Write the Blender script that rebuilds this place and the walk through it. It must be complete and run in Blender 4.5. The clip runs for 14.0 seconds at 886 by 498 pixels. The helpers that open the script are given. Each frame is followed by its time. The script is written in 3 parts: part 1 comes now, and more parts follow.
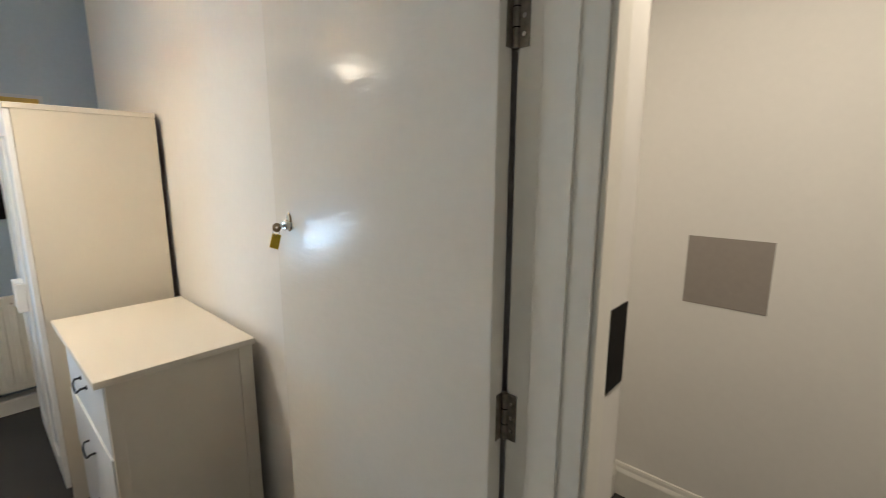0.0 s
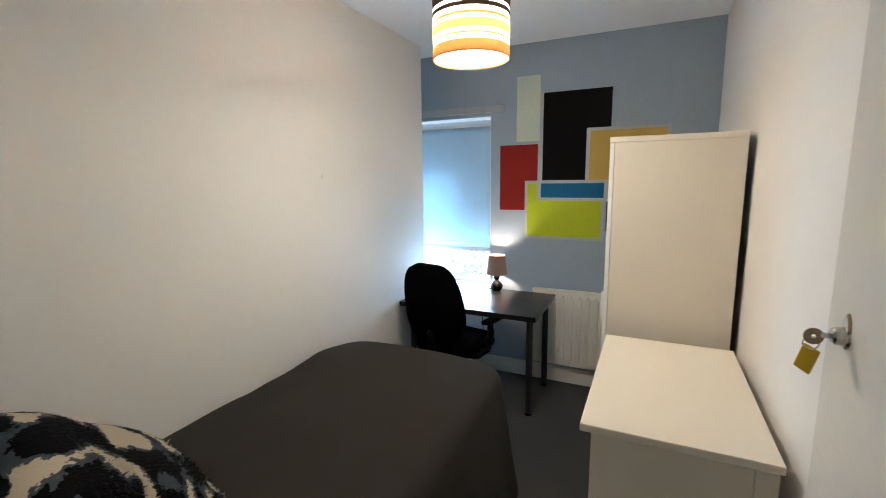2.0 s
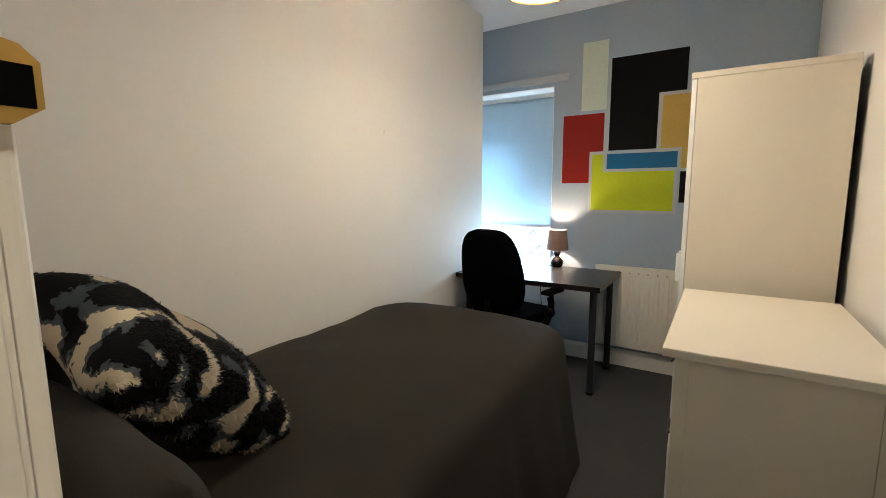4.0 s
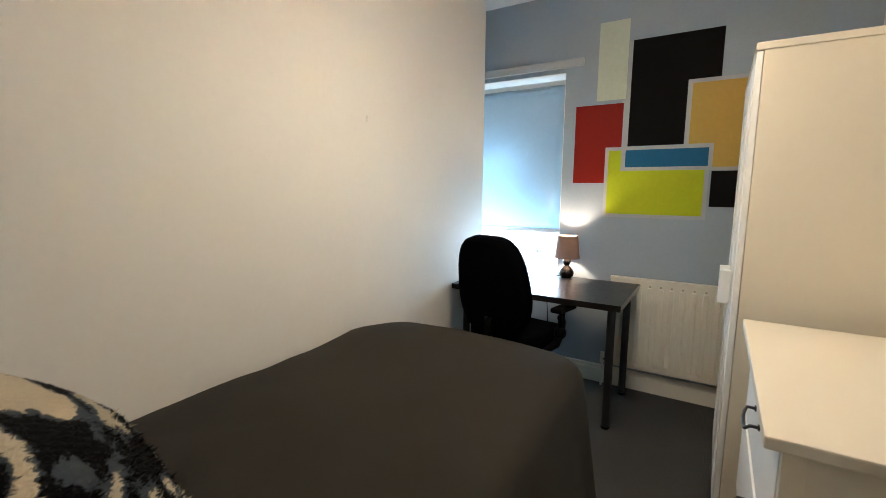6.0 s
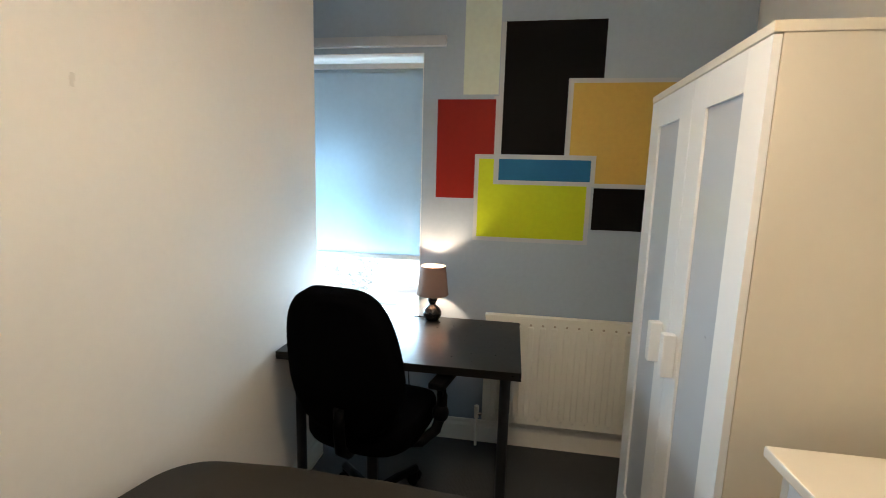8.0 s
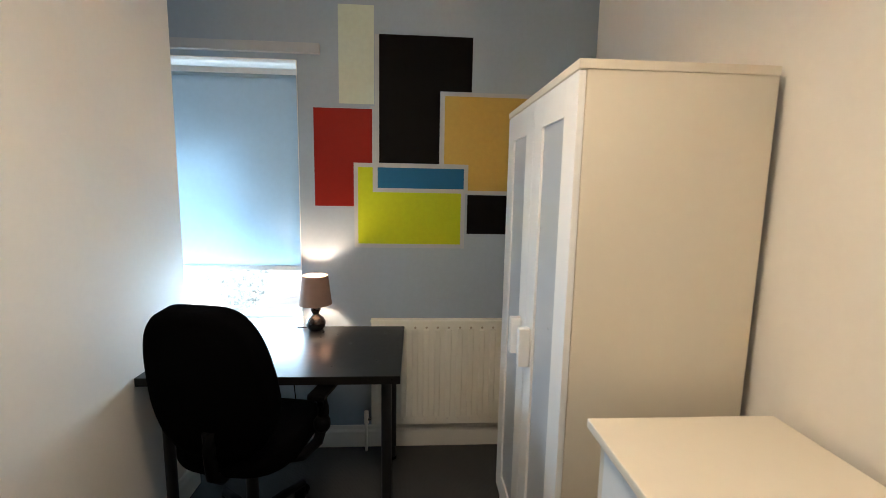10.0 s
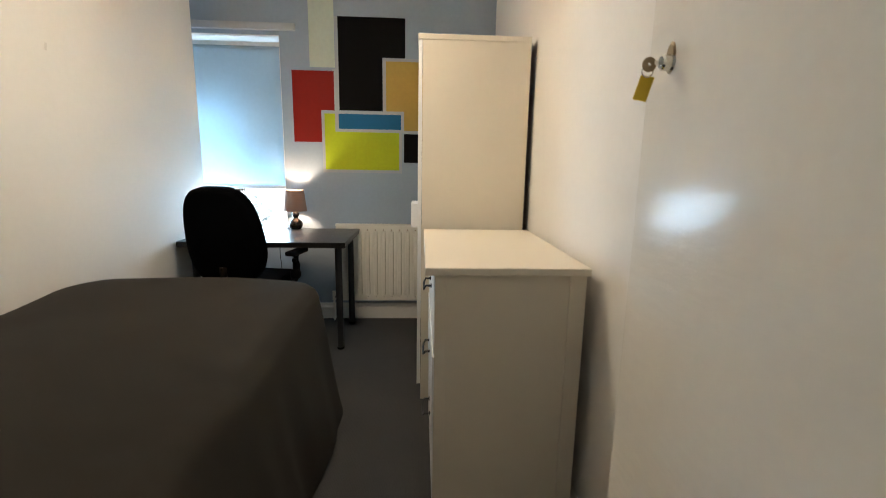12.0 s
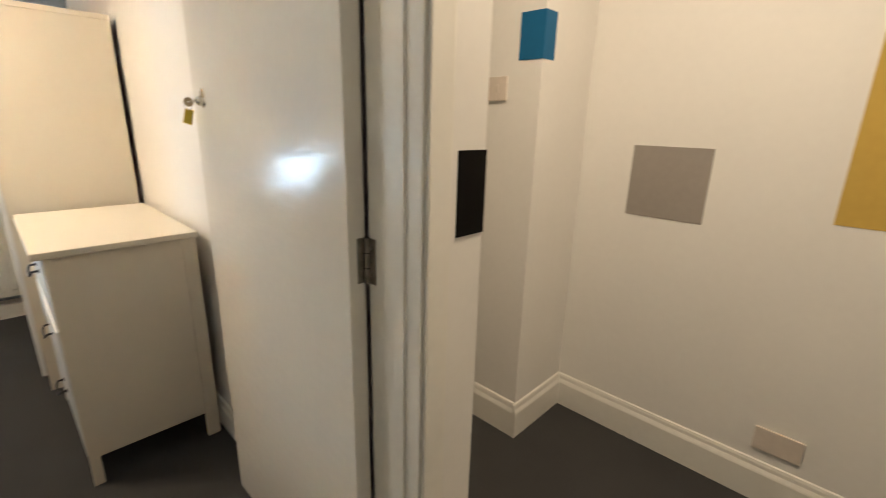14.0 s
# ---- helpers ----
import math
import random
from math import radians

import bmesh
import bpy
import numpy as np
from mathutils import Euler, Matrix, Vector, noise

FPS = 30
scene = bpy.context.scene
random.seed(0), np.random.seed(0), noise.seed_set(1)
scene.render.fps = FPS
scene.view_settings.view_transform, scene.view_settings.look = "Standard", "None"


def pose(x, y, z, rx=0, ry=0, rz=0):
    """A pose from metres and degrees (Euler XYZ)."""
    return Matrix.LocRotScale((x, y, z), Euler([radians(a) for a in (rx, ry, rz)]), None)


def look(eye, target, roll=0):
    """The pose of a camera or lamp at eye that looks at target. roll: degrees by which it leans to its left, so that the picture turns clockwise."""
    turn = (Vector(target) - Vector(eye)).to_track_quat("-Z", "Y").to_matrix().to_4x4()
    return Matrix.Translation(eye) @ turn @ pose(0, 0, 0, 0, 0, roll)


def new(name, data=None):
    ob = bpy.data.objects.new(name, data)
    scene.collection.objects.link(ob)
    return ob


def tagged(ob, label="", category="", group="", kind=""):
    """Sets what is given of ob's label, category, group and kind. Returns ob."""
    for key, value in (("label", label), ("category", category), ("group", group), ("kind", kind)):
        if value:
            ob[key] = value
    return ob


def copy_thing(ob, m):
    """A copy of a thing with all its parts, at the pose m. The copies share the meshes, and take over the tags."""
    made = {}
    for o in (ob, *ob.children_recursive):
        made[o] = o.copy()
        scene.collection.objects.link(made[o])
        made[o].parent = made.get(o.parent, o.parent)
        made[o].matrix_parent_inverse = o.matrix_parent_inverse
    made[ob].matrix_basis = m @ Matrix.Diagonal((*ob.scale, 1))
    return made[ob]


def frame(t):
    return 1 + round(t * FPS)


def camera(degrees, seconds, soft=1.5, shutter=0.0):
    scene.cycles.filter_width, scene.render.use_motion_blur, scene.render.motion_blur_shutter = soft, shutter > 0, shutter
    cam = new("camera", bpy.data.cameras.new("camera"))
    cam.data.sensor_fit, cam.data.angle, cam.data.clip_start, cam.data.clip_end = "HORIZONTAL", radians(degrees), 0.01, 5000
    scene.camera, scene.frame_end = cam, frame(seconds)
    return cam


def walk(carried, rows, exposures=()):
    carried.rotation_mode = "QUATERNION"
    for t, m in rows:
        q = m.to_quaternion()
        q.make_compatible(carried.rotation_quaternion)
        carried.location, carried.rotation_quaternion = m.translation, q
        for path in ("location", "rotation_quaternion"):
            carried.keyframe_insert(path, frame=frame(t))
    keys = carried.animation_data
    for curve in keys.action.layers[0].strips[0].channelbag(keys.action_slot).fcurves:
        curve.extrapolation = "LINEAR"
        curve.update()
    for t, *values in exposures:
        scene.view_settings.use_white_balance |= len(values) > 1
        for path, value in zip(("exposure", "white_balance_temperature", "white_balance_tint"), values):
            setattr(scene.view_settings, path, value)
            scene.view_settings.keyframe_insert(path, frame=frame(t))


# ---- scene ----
cam = camera(90.6, 14.0, 0.8, 0.2)
PATH = [
    (0, (0.106, 0.181, 1.546), (-1.214, 1.64, 1.185), 0.2),
    (0.5, (0.012, 0.31, 1.586), (-1.676, 1.31, 1.199), 0.3),
    (1, (-0.096, 0.446, 1.602), (-2.04, 0.723, 1.223), 0.0),
    (1.5, (-0.188, 0.53, 1.606), (-2.101, 0.063, 1.255), -0.2),
    (2, (-0.23, 0.529, 1.623), (-2.013, -0.32, 1.309), -0.7),
    (2.5, (-0.241, 0.499, 1.486), (-1.945, -0.513, 1.215), -0.8),
    (3, (-0.217, 0.489, 1.359), (-1.893, -0.572, 1.106), -0.6),
    (5.5, (-0.423, 0.391, 1.321), (-2.101, -0.661, 1.039), 0.2),
    (6, (-0.584, 0.28, 1.33), (-2.264, -0.77, 1.057), 0.4),
    (6.5, (-0.809, 0.183, 1.403), (-2.498, -0.848, 1.11), 0.4),
    (7, (-1.044, 0.09, 1.416), (-2.769, -0.882, 1.138), 0.5),
    (7.5, (-1.199, -0.074, 1.453), (-3.058, -0.751, 1.157), 1.1),
    (8, (-1.312, -0.171, 1.446), (-3.266, -0.476, 1.152), 1.6),
    (8.5, (-1.445, -0.216, 1.461), (-3.424, -0.28, 1.174), 1.8),
    (9, (-1.515, -0.204, 1.484), (-3.496, -0.112, 1.221), 1.9),
    (11.5, (-0.473, 0.286, 1.372), (-2.448, 0.428, 1.092), 0.9),
    (12, (-0.238, 0.363, 1.204), (-2.201, 0.464, 0.838), 1.0),
    (12.5, (-0.019, 0.391, 1.153), (-1.945, 0.451, 0.616), 0.9),
    (13, (0.163, 0.362, 1.177), (-1.743, 0.499, 0.588), 0.9),
    (13.5, (0.266, 0.327, 1.252), (-1.481, 1.1, 0.66), 1.1),
    (14, (0.369, 0.333, 1.345), (-0.962, 1.721, 0.797), 1.5),
]
EXPOSURES = [(0.0, 1.66, 6000, 10), (1.0, 1.60, 6250, 10), (2.0, 1.48, 5800, 10), (3.0, 1.47, 6100, 10), (5.5, 1.62, 6400, 10), (7.0, 1.45, 6400, 10), (8.0, 1.41, 6750, 11), (9.0, 1.41, 6950, 14), (11.5, 1.35, 6250, 10), (12.0, 1.56, 6450, 10), (12.5, 1.82, 7450, 10), (13.0, 2.03, 8200, 11), (13.5, 2.12, 8000, 15), (14.0, 2.05, 6700, 12)]
walk(cam, [(t, look(eye, target, roll)) for t, eye, target, roll in PATH], EXPOSURES)

# ---- light ----
world = bpy.data.worlds.new("world")
scene.world = world
world.use_nodes = True
wn = world.node_tree
sky = wn.nodes.new("ShaderNodeTexSky")
sky.sky_type = "NISHITA"
sky.sun_disc = False
sky.sun_elevation, sky.sun_rotation = radians(39), radians(117)
wn.links.new(sky.outputs["Color"], wn.nodes["Background"].inputs["Color"])
wn.nodes["Background"].inputs["Strength"].default_value = 0.12

# Room: far wall X0, door wall X1, long walls Y0 and Y1
X0, X1, Y0, Y1, CEIL = -3.65, -0.325, -1.126, 0.895, 2.62
XE, YR = -3.350, -1.76    # free end of the wall beside the bed; end of the window recess behind it
XH = -0.172            # hall face of the door wall
PEND = (-1.944, -0.153)


def lamp(name, kind, m, power, colour, **more):
    data = bpy.data.lights.new(name, kind)
    data.energy, data.color = power, colour
    for key, value in more.items():
        if key == "size":
            data.shape, data.size = "DISK", value
        elif key == "rect":
            data.shape, data.size, data.size_y = "RECTANGLE", value[0], value[1]
        elif key == "radius":
            data.shadow_soft_size = value
    ob = new(name, data)
    ob.matrix_world = m
    return ob


WARM = (1.0, 0.83, 0.62)
lamp("sun", "SUN", look((0, 0, 5), (-1.0, 0.5, 4.1)), 5.0, (1.0, 0.96, 0.90)).data.angle = radians(2)
lamp("pendant_light", "AREA", pose(PEND[0], PEND[1], 2.075), 3.5, WARM, size=0.26)
lamp("pendant_glow", "POINT", pose(PEND[0], PEND[1], 2.235), 13.6, WARM, radius=0.05)
lamp("table_light", "POINT", pose(-3.525, -0.565, 0.960), 3.8, (1.0, 0.76, 0.52), radius=0.014)
lamp("hall_light", "AREA", pose(0.12, 1.16, 2.50), 5.4, WARM, size=0.28)
lamp("window_light", "AREA", look((-3.82, -1.17, 0.88), (-2.8, -1.13, 1.06)), 8.5, (0.48, 0.75, 1.0), rect=(0.94, 0.30))
# Unseen lamp added behind the blind to imitate the glare at its lower left
lamp("blind_light", "AREA", look((-3.80, -1.32, 1.22), (-2.8, -1.30, 1.25)), 3.0, (0.48, 0.75, 1.0), rect=(0.66, 0.84))


# ---- materials ----
def shader(name, colour, rough=0.6, metal=0.0, vary=0.06, grain=40.0, bump=0.1, bump_scale=150.0, coat=0.0, spots=3.0, dist=0.002, spec=0.5):
    """A painted or plain surface: colour varied at two scales, fine relief."""
    m = bpy.data.materials.new(name)
    m.use_nodes = True
    n, l = m.node_tree.nodes, m.node_tree.links
    b = n["Principled BSDF"]
    tc = n.new("ShaderNodeTexCoord")
    big, small = n.new("ShaderNodeTexNoise"), n.new("ShaderNodeTexNoise")
    big.inputs["Scale"].default_value, small.inputs["Scale"].default_value = spots, grain
    big.inputs["Detail"].default_value = small.inputs["Detail"].default_value = 4
    add = n.new("ShaderNodeMath")
    add.operation = "ADD"
    for s, i in ((big, 0), (small, 1)):
        l.new(tc.outputs["Object"], s.inputs["Vector"])
        l.new(s.outputs["Fac"], add.inputs[i])
    ramp = n.new("ShaderNodeMapRange")
    ramp.inputs["From Min"].default_value, ramp.inputs["From Max"].default_value = 0.6, 1.4
    ramp.inputs["To Min"].default_value, ramp.inputs["To Max"].default_value = 1 - vary, 1 + vary
    l.new(add.outputs[0], ramp.inputs["Value"])
    mul = n.new("ShaderNodeVectorMath")
    mul.operation = "SCALE"
    mul.inputs[0].default_value = colour[:3]
    l.new(ramp.outputs["Result"], mul.inputs["Scale"])
    l.new(mul.outputs[0], b.inputs["Base Color"])
    rr = n.new("ShaderNodeMapRange")
    rr.inputs["To Min"].default_value, rr.inputs["To Max"].default_value = max(0.02, rough - 0.06), min(1, rough + 0.06)
    l.new(small.outputs["Fac"], rr.inputs["Value"])
    l.new(rr.outputs["Result"], b.inputs["Roughness"])
    b.inputs["Metallic"].default_value = metal
    b.inputs["Specular IOR Level"].default_value = spec
    b.inputs["Coat Weight"].default_value = coat
    b.inputs["Coat Roughness"].default_value = 0.12
    if bump:
        fine = n.new("ShaderNodeTexNoise")
        fine.inputs["Scale"].default_value = bump_scale
        fine.inputs["Detail"].default_value = 3
        l.new(tc.outputs["Object"], fine.inputs["Vector"])
        bp = n.new("ShaderNodeBump")
        bp.inputs["Strength"].default_value, bp.inputs["Distance"].default_value = bump, dist
        l.new(fine.outputs["Fac"], bp.inputs["Height"])
        l.new(bp.outputs["Normal"], b.inputs["Normal"])
    return m


def glowing(name, colour, strength, base=(0.8, 0.8, 0.8)):
    m = shader(name, base, 0.7, bump=0)
    b = m.node_tree.nodes["Principled BSDF"]
    b.inputs["Emission Color"].default_value = (*colour, 1)
    b.inputs["Emission Strength"].default_value = strength
    return m


def translucent(name, colour, share, grain=300.0):
    """Thin cloth that lets part of the light through."""
    m = shader(name, colour, 0.85, bump=0.2, bump_scale=grain)
    n, l = m.node_tree.nodes, m.node_tree.links
    tr, mix = n.new("ShaderNodeBsdfTranslucent"), n.new("ShaderNodeMixShader")
    tr.inputs["Color"].default_value = (*colour, 1)
    mix.inputs[0].default_value = share
    out = n["Material Output"]
    l.new(n["Principled BSDF"].outputs[0], mix.inputs[1])
    l.new(tr.outputs[0], mix.inputs[2])
    l.new(mix.outputs[0], out.inputs["Surface"])
    return m


def carpet_material():
    m = shader("carpet", (0.056, 0.0545, 0.0535), 0.95, spec=0.2, vary=0.22, grain=220, spots=2.0, bump=0.5, bump_scale=500, dist=0.004)
    n, l = m.node_tree.nodes, m.node_tree.links
    tc = n.new("ShaderNodeTexCoord")
    w = n.new("ShaderNodeTexWave")
    w.bands_direction = "Y"
    w.inputs["Scale"].default_value = 50
    w.inputs["Distortion"].default_value = 1.2
    w.inputs["Detail"].default_value = 2
    w.inputs["Detail Scale"].default_value = 6
    l.new(tc.outputs["Object"], w.inputs["Vector"])
    old = [k for k in n if k.type == "BUMP"][0]
    bp = n.new("ShaderNodeBump")
    bp.inputs["Strength"].default_value, bp.inputs["Distance"].default_value = 0.28, 0.003
    l.new(w.outputs["Fac"], bp.inputs["Height"])
    l.new(old.outputs["Normal"], bp.inputs["Normal"])
    l.new(bp.outputs["Normal"], n["Principled BSDF"].inputs["Normal"])
    return m


def fur_material():
    """Plush in black, slate and cream blotches."""
    m = shader("blotched_plush", (0.5, 0.5, 0.5), 0.95, spec=0.1, bump=0.35, bump_scale=260, dist=0.006)
    n, l = m.node_tree.nodes, m.node_tree.links
    tc = n.new("ShaderNodeTexCoord")
    fine = n.new("ShaderNodeTexNoise")
    fine.inputs["Scale"].default_value, fine.inputs["Detail"].default_value = 70, 3
    jit = n.new("ShaderNodeVectorMath")
    jit.operation = "MULTIPLY_ADD"
    jit.inputs[1].default_value = (0.030, 0.030, 0.030)
    l.new(tc.outputs["Object"], fine.inputs["Vector"])
    l.new(fine.outputs["Color"], jit.inputs[0])
    l.new(tc.outputs["Object"], jit.inputs[2])
    st = n.new("ShaderNodeMapping")
    st.inputs["Scale"].default_value = (1.25, 0.8, 1.0)
    st.inputs["Location"].default_value = (0.44, 0.27, 0.1)
    l.new(jit.outputs[0], st.inputs["Vector"])
    field = n.new("ShaderNodeTexNoise")
    field.inputs["Scale"].default_value, field.inputs["Detail"].default_value = 11.5, 0.4
    field.inputs["Distortion"].default_value = 0.5
    l.new(st.outputs[0], field.inputs["Vector"])
    r = n.new("ShaderNodeValToRGB")
    stops = ((0.497, (0.0015, 0.0015, 0.002)), (0.508, (0.05, 0.062, 0.074)), (0.568, (0.072, 0.083, 0.092)), (0.580, (0.54, 0.46, 0.34)))
    e = r.color_ramp.elements
    for k, (at, col) in enumerate(stops):
        el = e[k] if k < 2 else e.new(at)
        el.position, el.color = at, (*col, 1)
    l.new(field.outputs["Fac"], r.inputs[0])
    l.new(r.outputs[0], n["Principled BSDF"].inputs["Base Color"])
    n["Principled BSDF"].inputs["Sheen Weight"].default_value = 0.04
    return m


def weave_material(name, colour, scale=420, sheen=0.04, gloss=0.12):
    """Woven cloth: two crossed sets of threads."""
    m = shader(name, colour, 0.9, spec=gloss, vary=0.10, grain=90, spots=4, bump=0.25, bump_scale=60, dist=0.004)
    n, l = m.node_tree.nodes, m.node_tree.links
    tc = n.new("ShaderNodeTexCoord")
    old = [k for k in n if k.type == "BUMP"][0].outputs["Normal"]
    for way in ("X", "Y"):
        w = n.new("ShaderNodeTexWave")
        w.bands_direction = way
        w.inputs["Scale"].default_value = scale
        l.new(tc.outputs["Object"], w.inputs["Vector"])
        bp = n.new("ShaderNodeBump")
        bp.inputs["Strength"].default_value, bp.inputs["Distance"].default_value = 0.25, 0.001
        l.new(w.outputs["Fac"], bp.inputs["Height"])
        l.new(old, bp.inputs["Normal"])
        old = bp.outputs["Normal"]
    l.new(old, n["Principled BSDF"].inputs["Normal"])
    n["Principled BSDF"].inputs["Sheen Weight"].default_value = sheen
    return m


def glass_material(name, rough, colour=(0.95, 0.97, 1.0)):
    m = bpy.data.materials.new(name)
    m.use_nodes = True
    b = m.node_tree.nodes["Principled BSDF"]
    b.inputs["Base Color"].default_value = (*colour, 1)
    b.inputs["Transmission Weight"].default_value = 1
    b.inputs["Roughness"].default_value = rough
    b.inputs["IOR"].default_value = 1.45
    return m


def door_paint():
    """Gloss paint with the long ripples of a brush and fine orange peel."""
    m = shader("white_gloss_door_paint", (0.80, 0.765, 0.70), 0.13, vary=0.02, bump=0.09, bump_scale=7, spots=1.5, dist=0.010, spec=0.08)
    n, l = m.node_tree.nodes, m.node_tree.links
    old = [k for k in n if k.type == "BUMP"][0].outputs["Normal"]
    tc = n.new("ShaderNodeTexCoord")
    for stretch, scale, strength, dist in (((1.0, 1.0, 3.2), 14.0, 0.11, 0.008), ((1.0, 1.0, 0.25), 120.0, 0.03, 0.002)):
        mp, tex, bp = n.new("ShaderNodeMapping"), n.new("ShaderNodeTexNoise"), n.new("ShaderNodeBump")
        mp.inputs["Scale"].default_value = stretch
        tex.inputs["Scale"].default_value, tex.inputs["Detail"].default_value = scale, 2
        bp.inputs["Strength"].default_value, bp.inputs["Distance"].default_value = strength, dist
        l.new(tc.outputs["Object"], mp.inputs["Vector"])
        l.new(mp.outputs[0], tex.inputs["Vector"])
        l.new(tex.outputs["Fac"], bp.inputs["Height"])
        l.new(old, bp.inputs["Normal"])
        old = bp.outputs["Normal"]
    l.new(old, n["Principled BSDF"].inputs["Normal"])
    return m


M_WALL = shader("off_white_wall_paint", (0.80, 0.772, 0.725), 0.62, spec=0.2, vary=0.02, bump=0.12, bump_scale=220)
M_CEIL = shader("white_ceiling_paint", (0.86, 0.885, 0.92), 0.9, vary=0.02, bump=0.1)
M_GREY = shader("blue_grey_wall_paint", (0.355, 0.425, 0.505), 0.6, spec=0.2, vary=0.04, bump=0.14, bump_scale=200)
M_LINE = shader("pale_grey_line_paint", (0.45, 0.475, 0.50), 0.6, spec=0.2, vary=0.03)
M_TRIM = shader("white_satin_trim", (0.80, 0.77, 0.70), 0.35, vary=0.03, bump=0.12, bump_scale=60)
M_DOOR = door_paint()
M_CARPET = carpet_material()
M_FOIL = shader("white_furniture_foil", (0.75, 0.685, 0.575), 0.38, vary=0.015, bump=0.03)
M_INNER = shader("white_door_foil", (0.84, 0.84, 0.83), 0.42, vary=0.015, bump=0.03)
M_HOLE = shader("deep_shadow", (0.003, 0.003, 0.003), 0.9, spec=0.05)
M_WELD = shader("weld_spot", (0.46, 0.40, 0.31), 0.6)
# Near-black for dark parts, and for shade put into colour inside the furniture
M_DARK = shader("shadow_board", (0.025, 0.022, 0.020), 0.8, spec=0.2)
M_FROST = shader("frosted_panel", (0.50, 0.535, 0.58), 0.30, vary=0.012, grain=8, bump=0.02, bump_scale=30)
M_BLACKWOOD = shader("black_brown_foil", (0.007, 0.006, 0.0055), 0.30, spec=0.4, vary=0.12, bump=0.012, bump_scale=60)
M_BLACKMETAL = shader("black_powder_coat", (0.012, 0.012, 0.013), 0.45)
M_BLACKPLASTIC = shader("black_plastic", (0.003, 0.003, 0.0035), 0.5, spec=0.04)
M_BLACKCLOTH = weave_material("black_upholstery", (0.0018, 0.0018, 0.0022), 500, 0.0, 0.02)
M_SPREAD = weave_material("charcoal_bedspread_cloth", (0.031, 0.0268, 0.0220), 420, 0.02)
M_PILLOW = weave_material("grey_pillow_cloth", (0.020, 0.0175, 0.0145))
M_HEAD = shader("dark_brown_leather", (0.022, 0.017, 0.013), 0.45, vary=0.12, bump=0.2, bump_scale=180)
M_FUR = fur_material()
M_CHROME = shader("worn_chrome", (0.62, 0.60, 0.56), 0.22, metal=1.0, vary=0.08)
M_BRASS = shader("brass_lacquer", (0.52, 0.33, 0.09), 0.38, metal=0.75, vary=0.12)
M_BRONZE = shader("tarnished_bronze", (0.30, 0.225, 0.14), 0.36, metal=0.8, vary=0.25)
M_STEEL = shader("painted_steel_hinge", (0.24, 0.21, 0.17), 0.42, metal=0.6, vary=0.45, grain=70, spots=30)
M_RAD = shader("radiator_enamel", (0.80, 0.77, 0.68), 0.3, vary=0.02, bump=0.03)
M_YTAG = shader("yellow_plastic_tag", (0.62, 0.43, 0.008), 0.4)
M_PVC = shader("white_pvc", (0.78, 0.80, 0.82), 0.3, bump=0.02)
M_BLIND = translucent("blue_grey_blind_cloth", (0.44, 0.54, 0.60), 0.34)
M_SHADE = translucent("taupe_shade_cloth", (0.25, 0.175, 0.145), 0.12)
M_CERAMIC = shader("black_glazed_ceramic", (0.012, 0.010, 0.010), 0.08, bump=0)
M_GLASS = glass_material("window_glass", 0.0)
M_SWITCH = shader("switch_plate_plastic", (0.66, 0.58, 0.50), 0.35)
M_RED = shader("red_paint", (0.25, 0.012, 0.007), 0.55, spec=0.18)
M_BLACK = shader("black_paint", (0.0035, 0.003, 0.003), 0.55, spec=0.08)
M_LIME = shader("lime_paint", (0.46, 0.54, 0.018), 0.55, spec=0.18)
M_BLUE = shader("blue_paint", (0.012, 0.125, 0.27), 0.55, spec=0.18)
M_YELLOW = shader("ochre_paint", (0.54, 0.36, 0.085), 0.55, spec=0.18)
M_MINT = shader("pale_mint_paint", (0.60, 0.66, 0.55), 0.55, spec=0.18)
M_SCUFF = shader("filler_mark", (0.69, 0.66, 0.61), 0.8, vary=0.1)
M_PATCH = shader("warm_grey_paint", (0.33, 0.295, 0.265), 0.6, spec=0.18)
M_BAND_D = translucent("dark_brown_band", (0.02, 0.010, 0.006), 0.06)
M_BAND_Y = translucent("yellow_band", (0.62, 0.33, 0.05), 0.20)
M_BAND_A = translucent("amber_band", (0.46, 0.22, 0.06), 0.09)
M_BAND_W = translucent("white_band", (0.92, 0.88, 0.78), 0.5)
M_HALLGLASS = glowing("lit_opal_glass", (1.0, 0.88, 0.66), 1.2)
M_DIFF = glowing("lit_diffuser", (1.0, 0.90, 0.72), 2.2)
M_OUT = shader("pale_render_wall", (0.7, 0.72, 0.74), 0.8)
M_LEAF = shader("leaf", (0.42, 0.50, 0.50), 0.6, vary=0.3)
M_GRASS = shader("pale_paving", (0.66, 0.65, 0.62), 0.9, vary=0.2)


# ---- building helpers ----
def part(name, bm, material, parent=None, label="", smooth=False):
    me = bpy.data.meshes.new(name)
    bmesh.ops.recalc_face_normals(bm, faces=bm.faces)
    bm.to_mesh(me)
    bm.free()
    me.materials.append(material)
    if smooth:
        for p in me.polygons:
            p.use_smooth = True
    ob = new(name, me)
    if parent:
        ob.parent = parent
    if label:
        ob["label"] = label
    return ob


def thing(name, label, category, m=None, group=""):
    ob = tagged(new(name), label, category, group)
    if m:
        ob.matrix_world = m
    return ob


def setting(name, bm, material, label, category="wall", parent=None):
    ob = part(name, bm, material, parent)
    return tagged(ob, label, category, kind="structure")


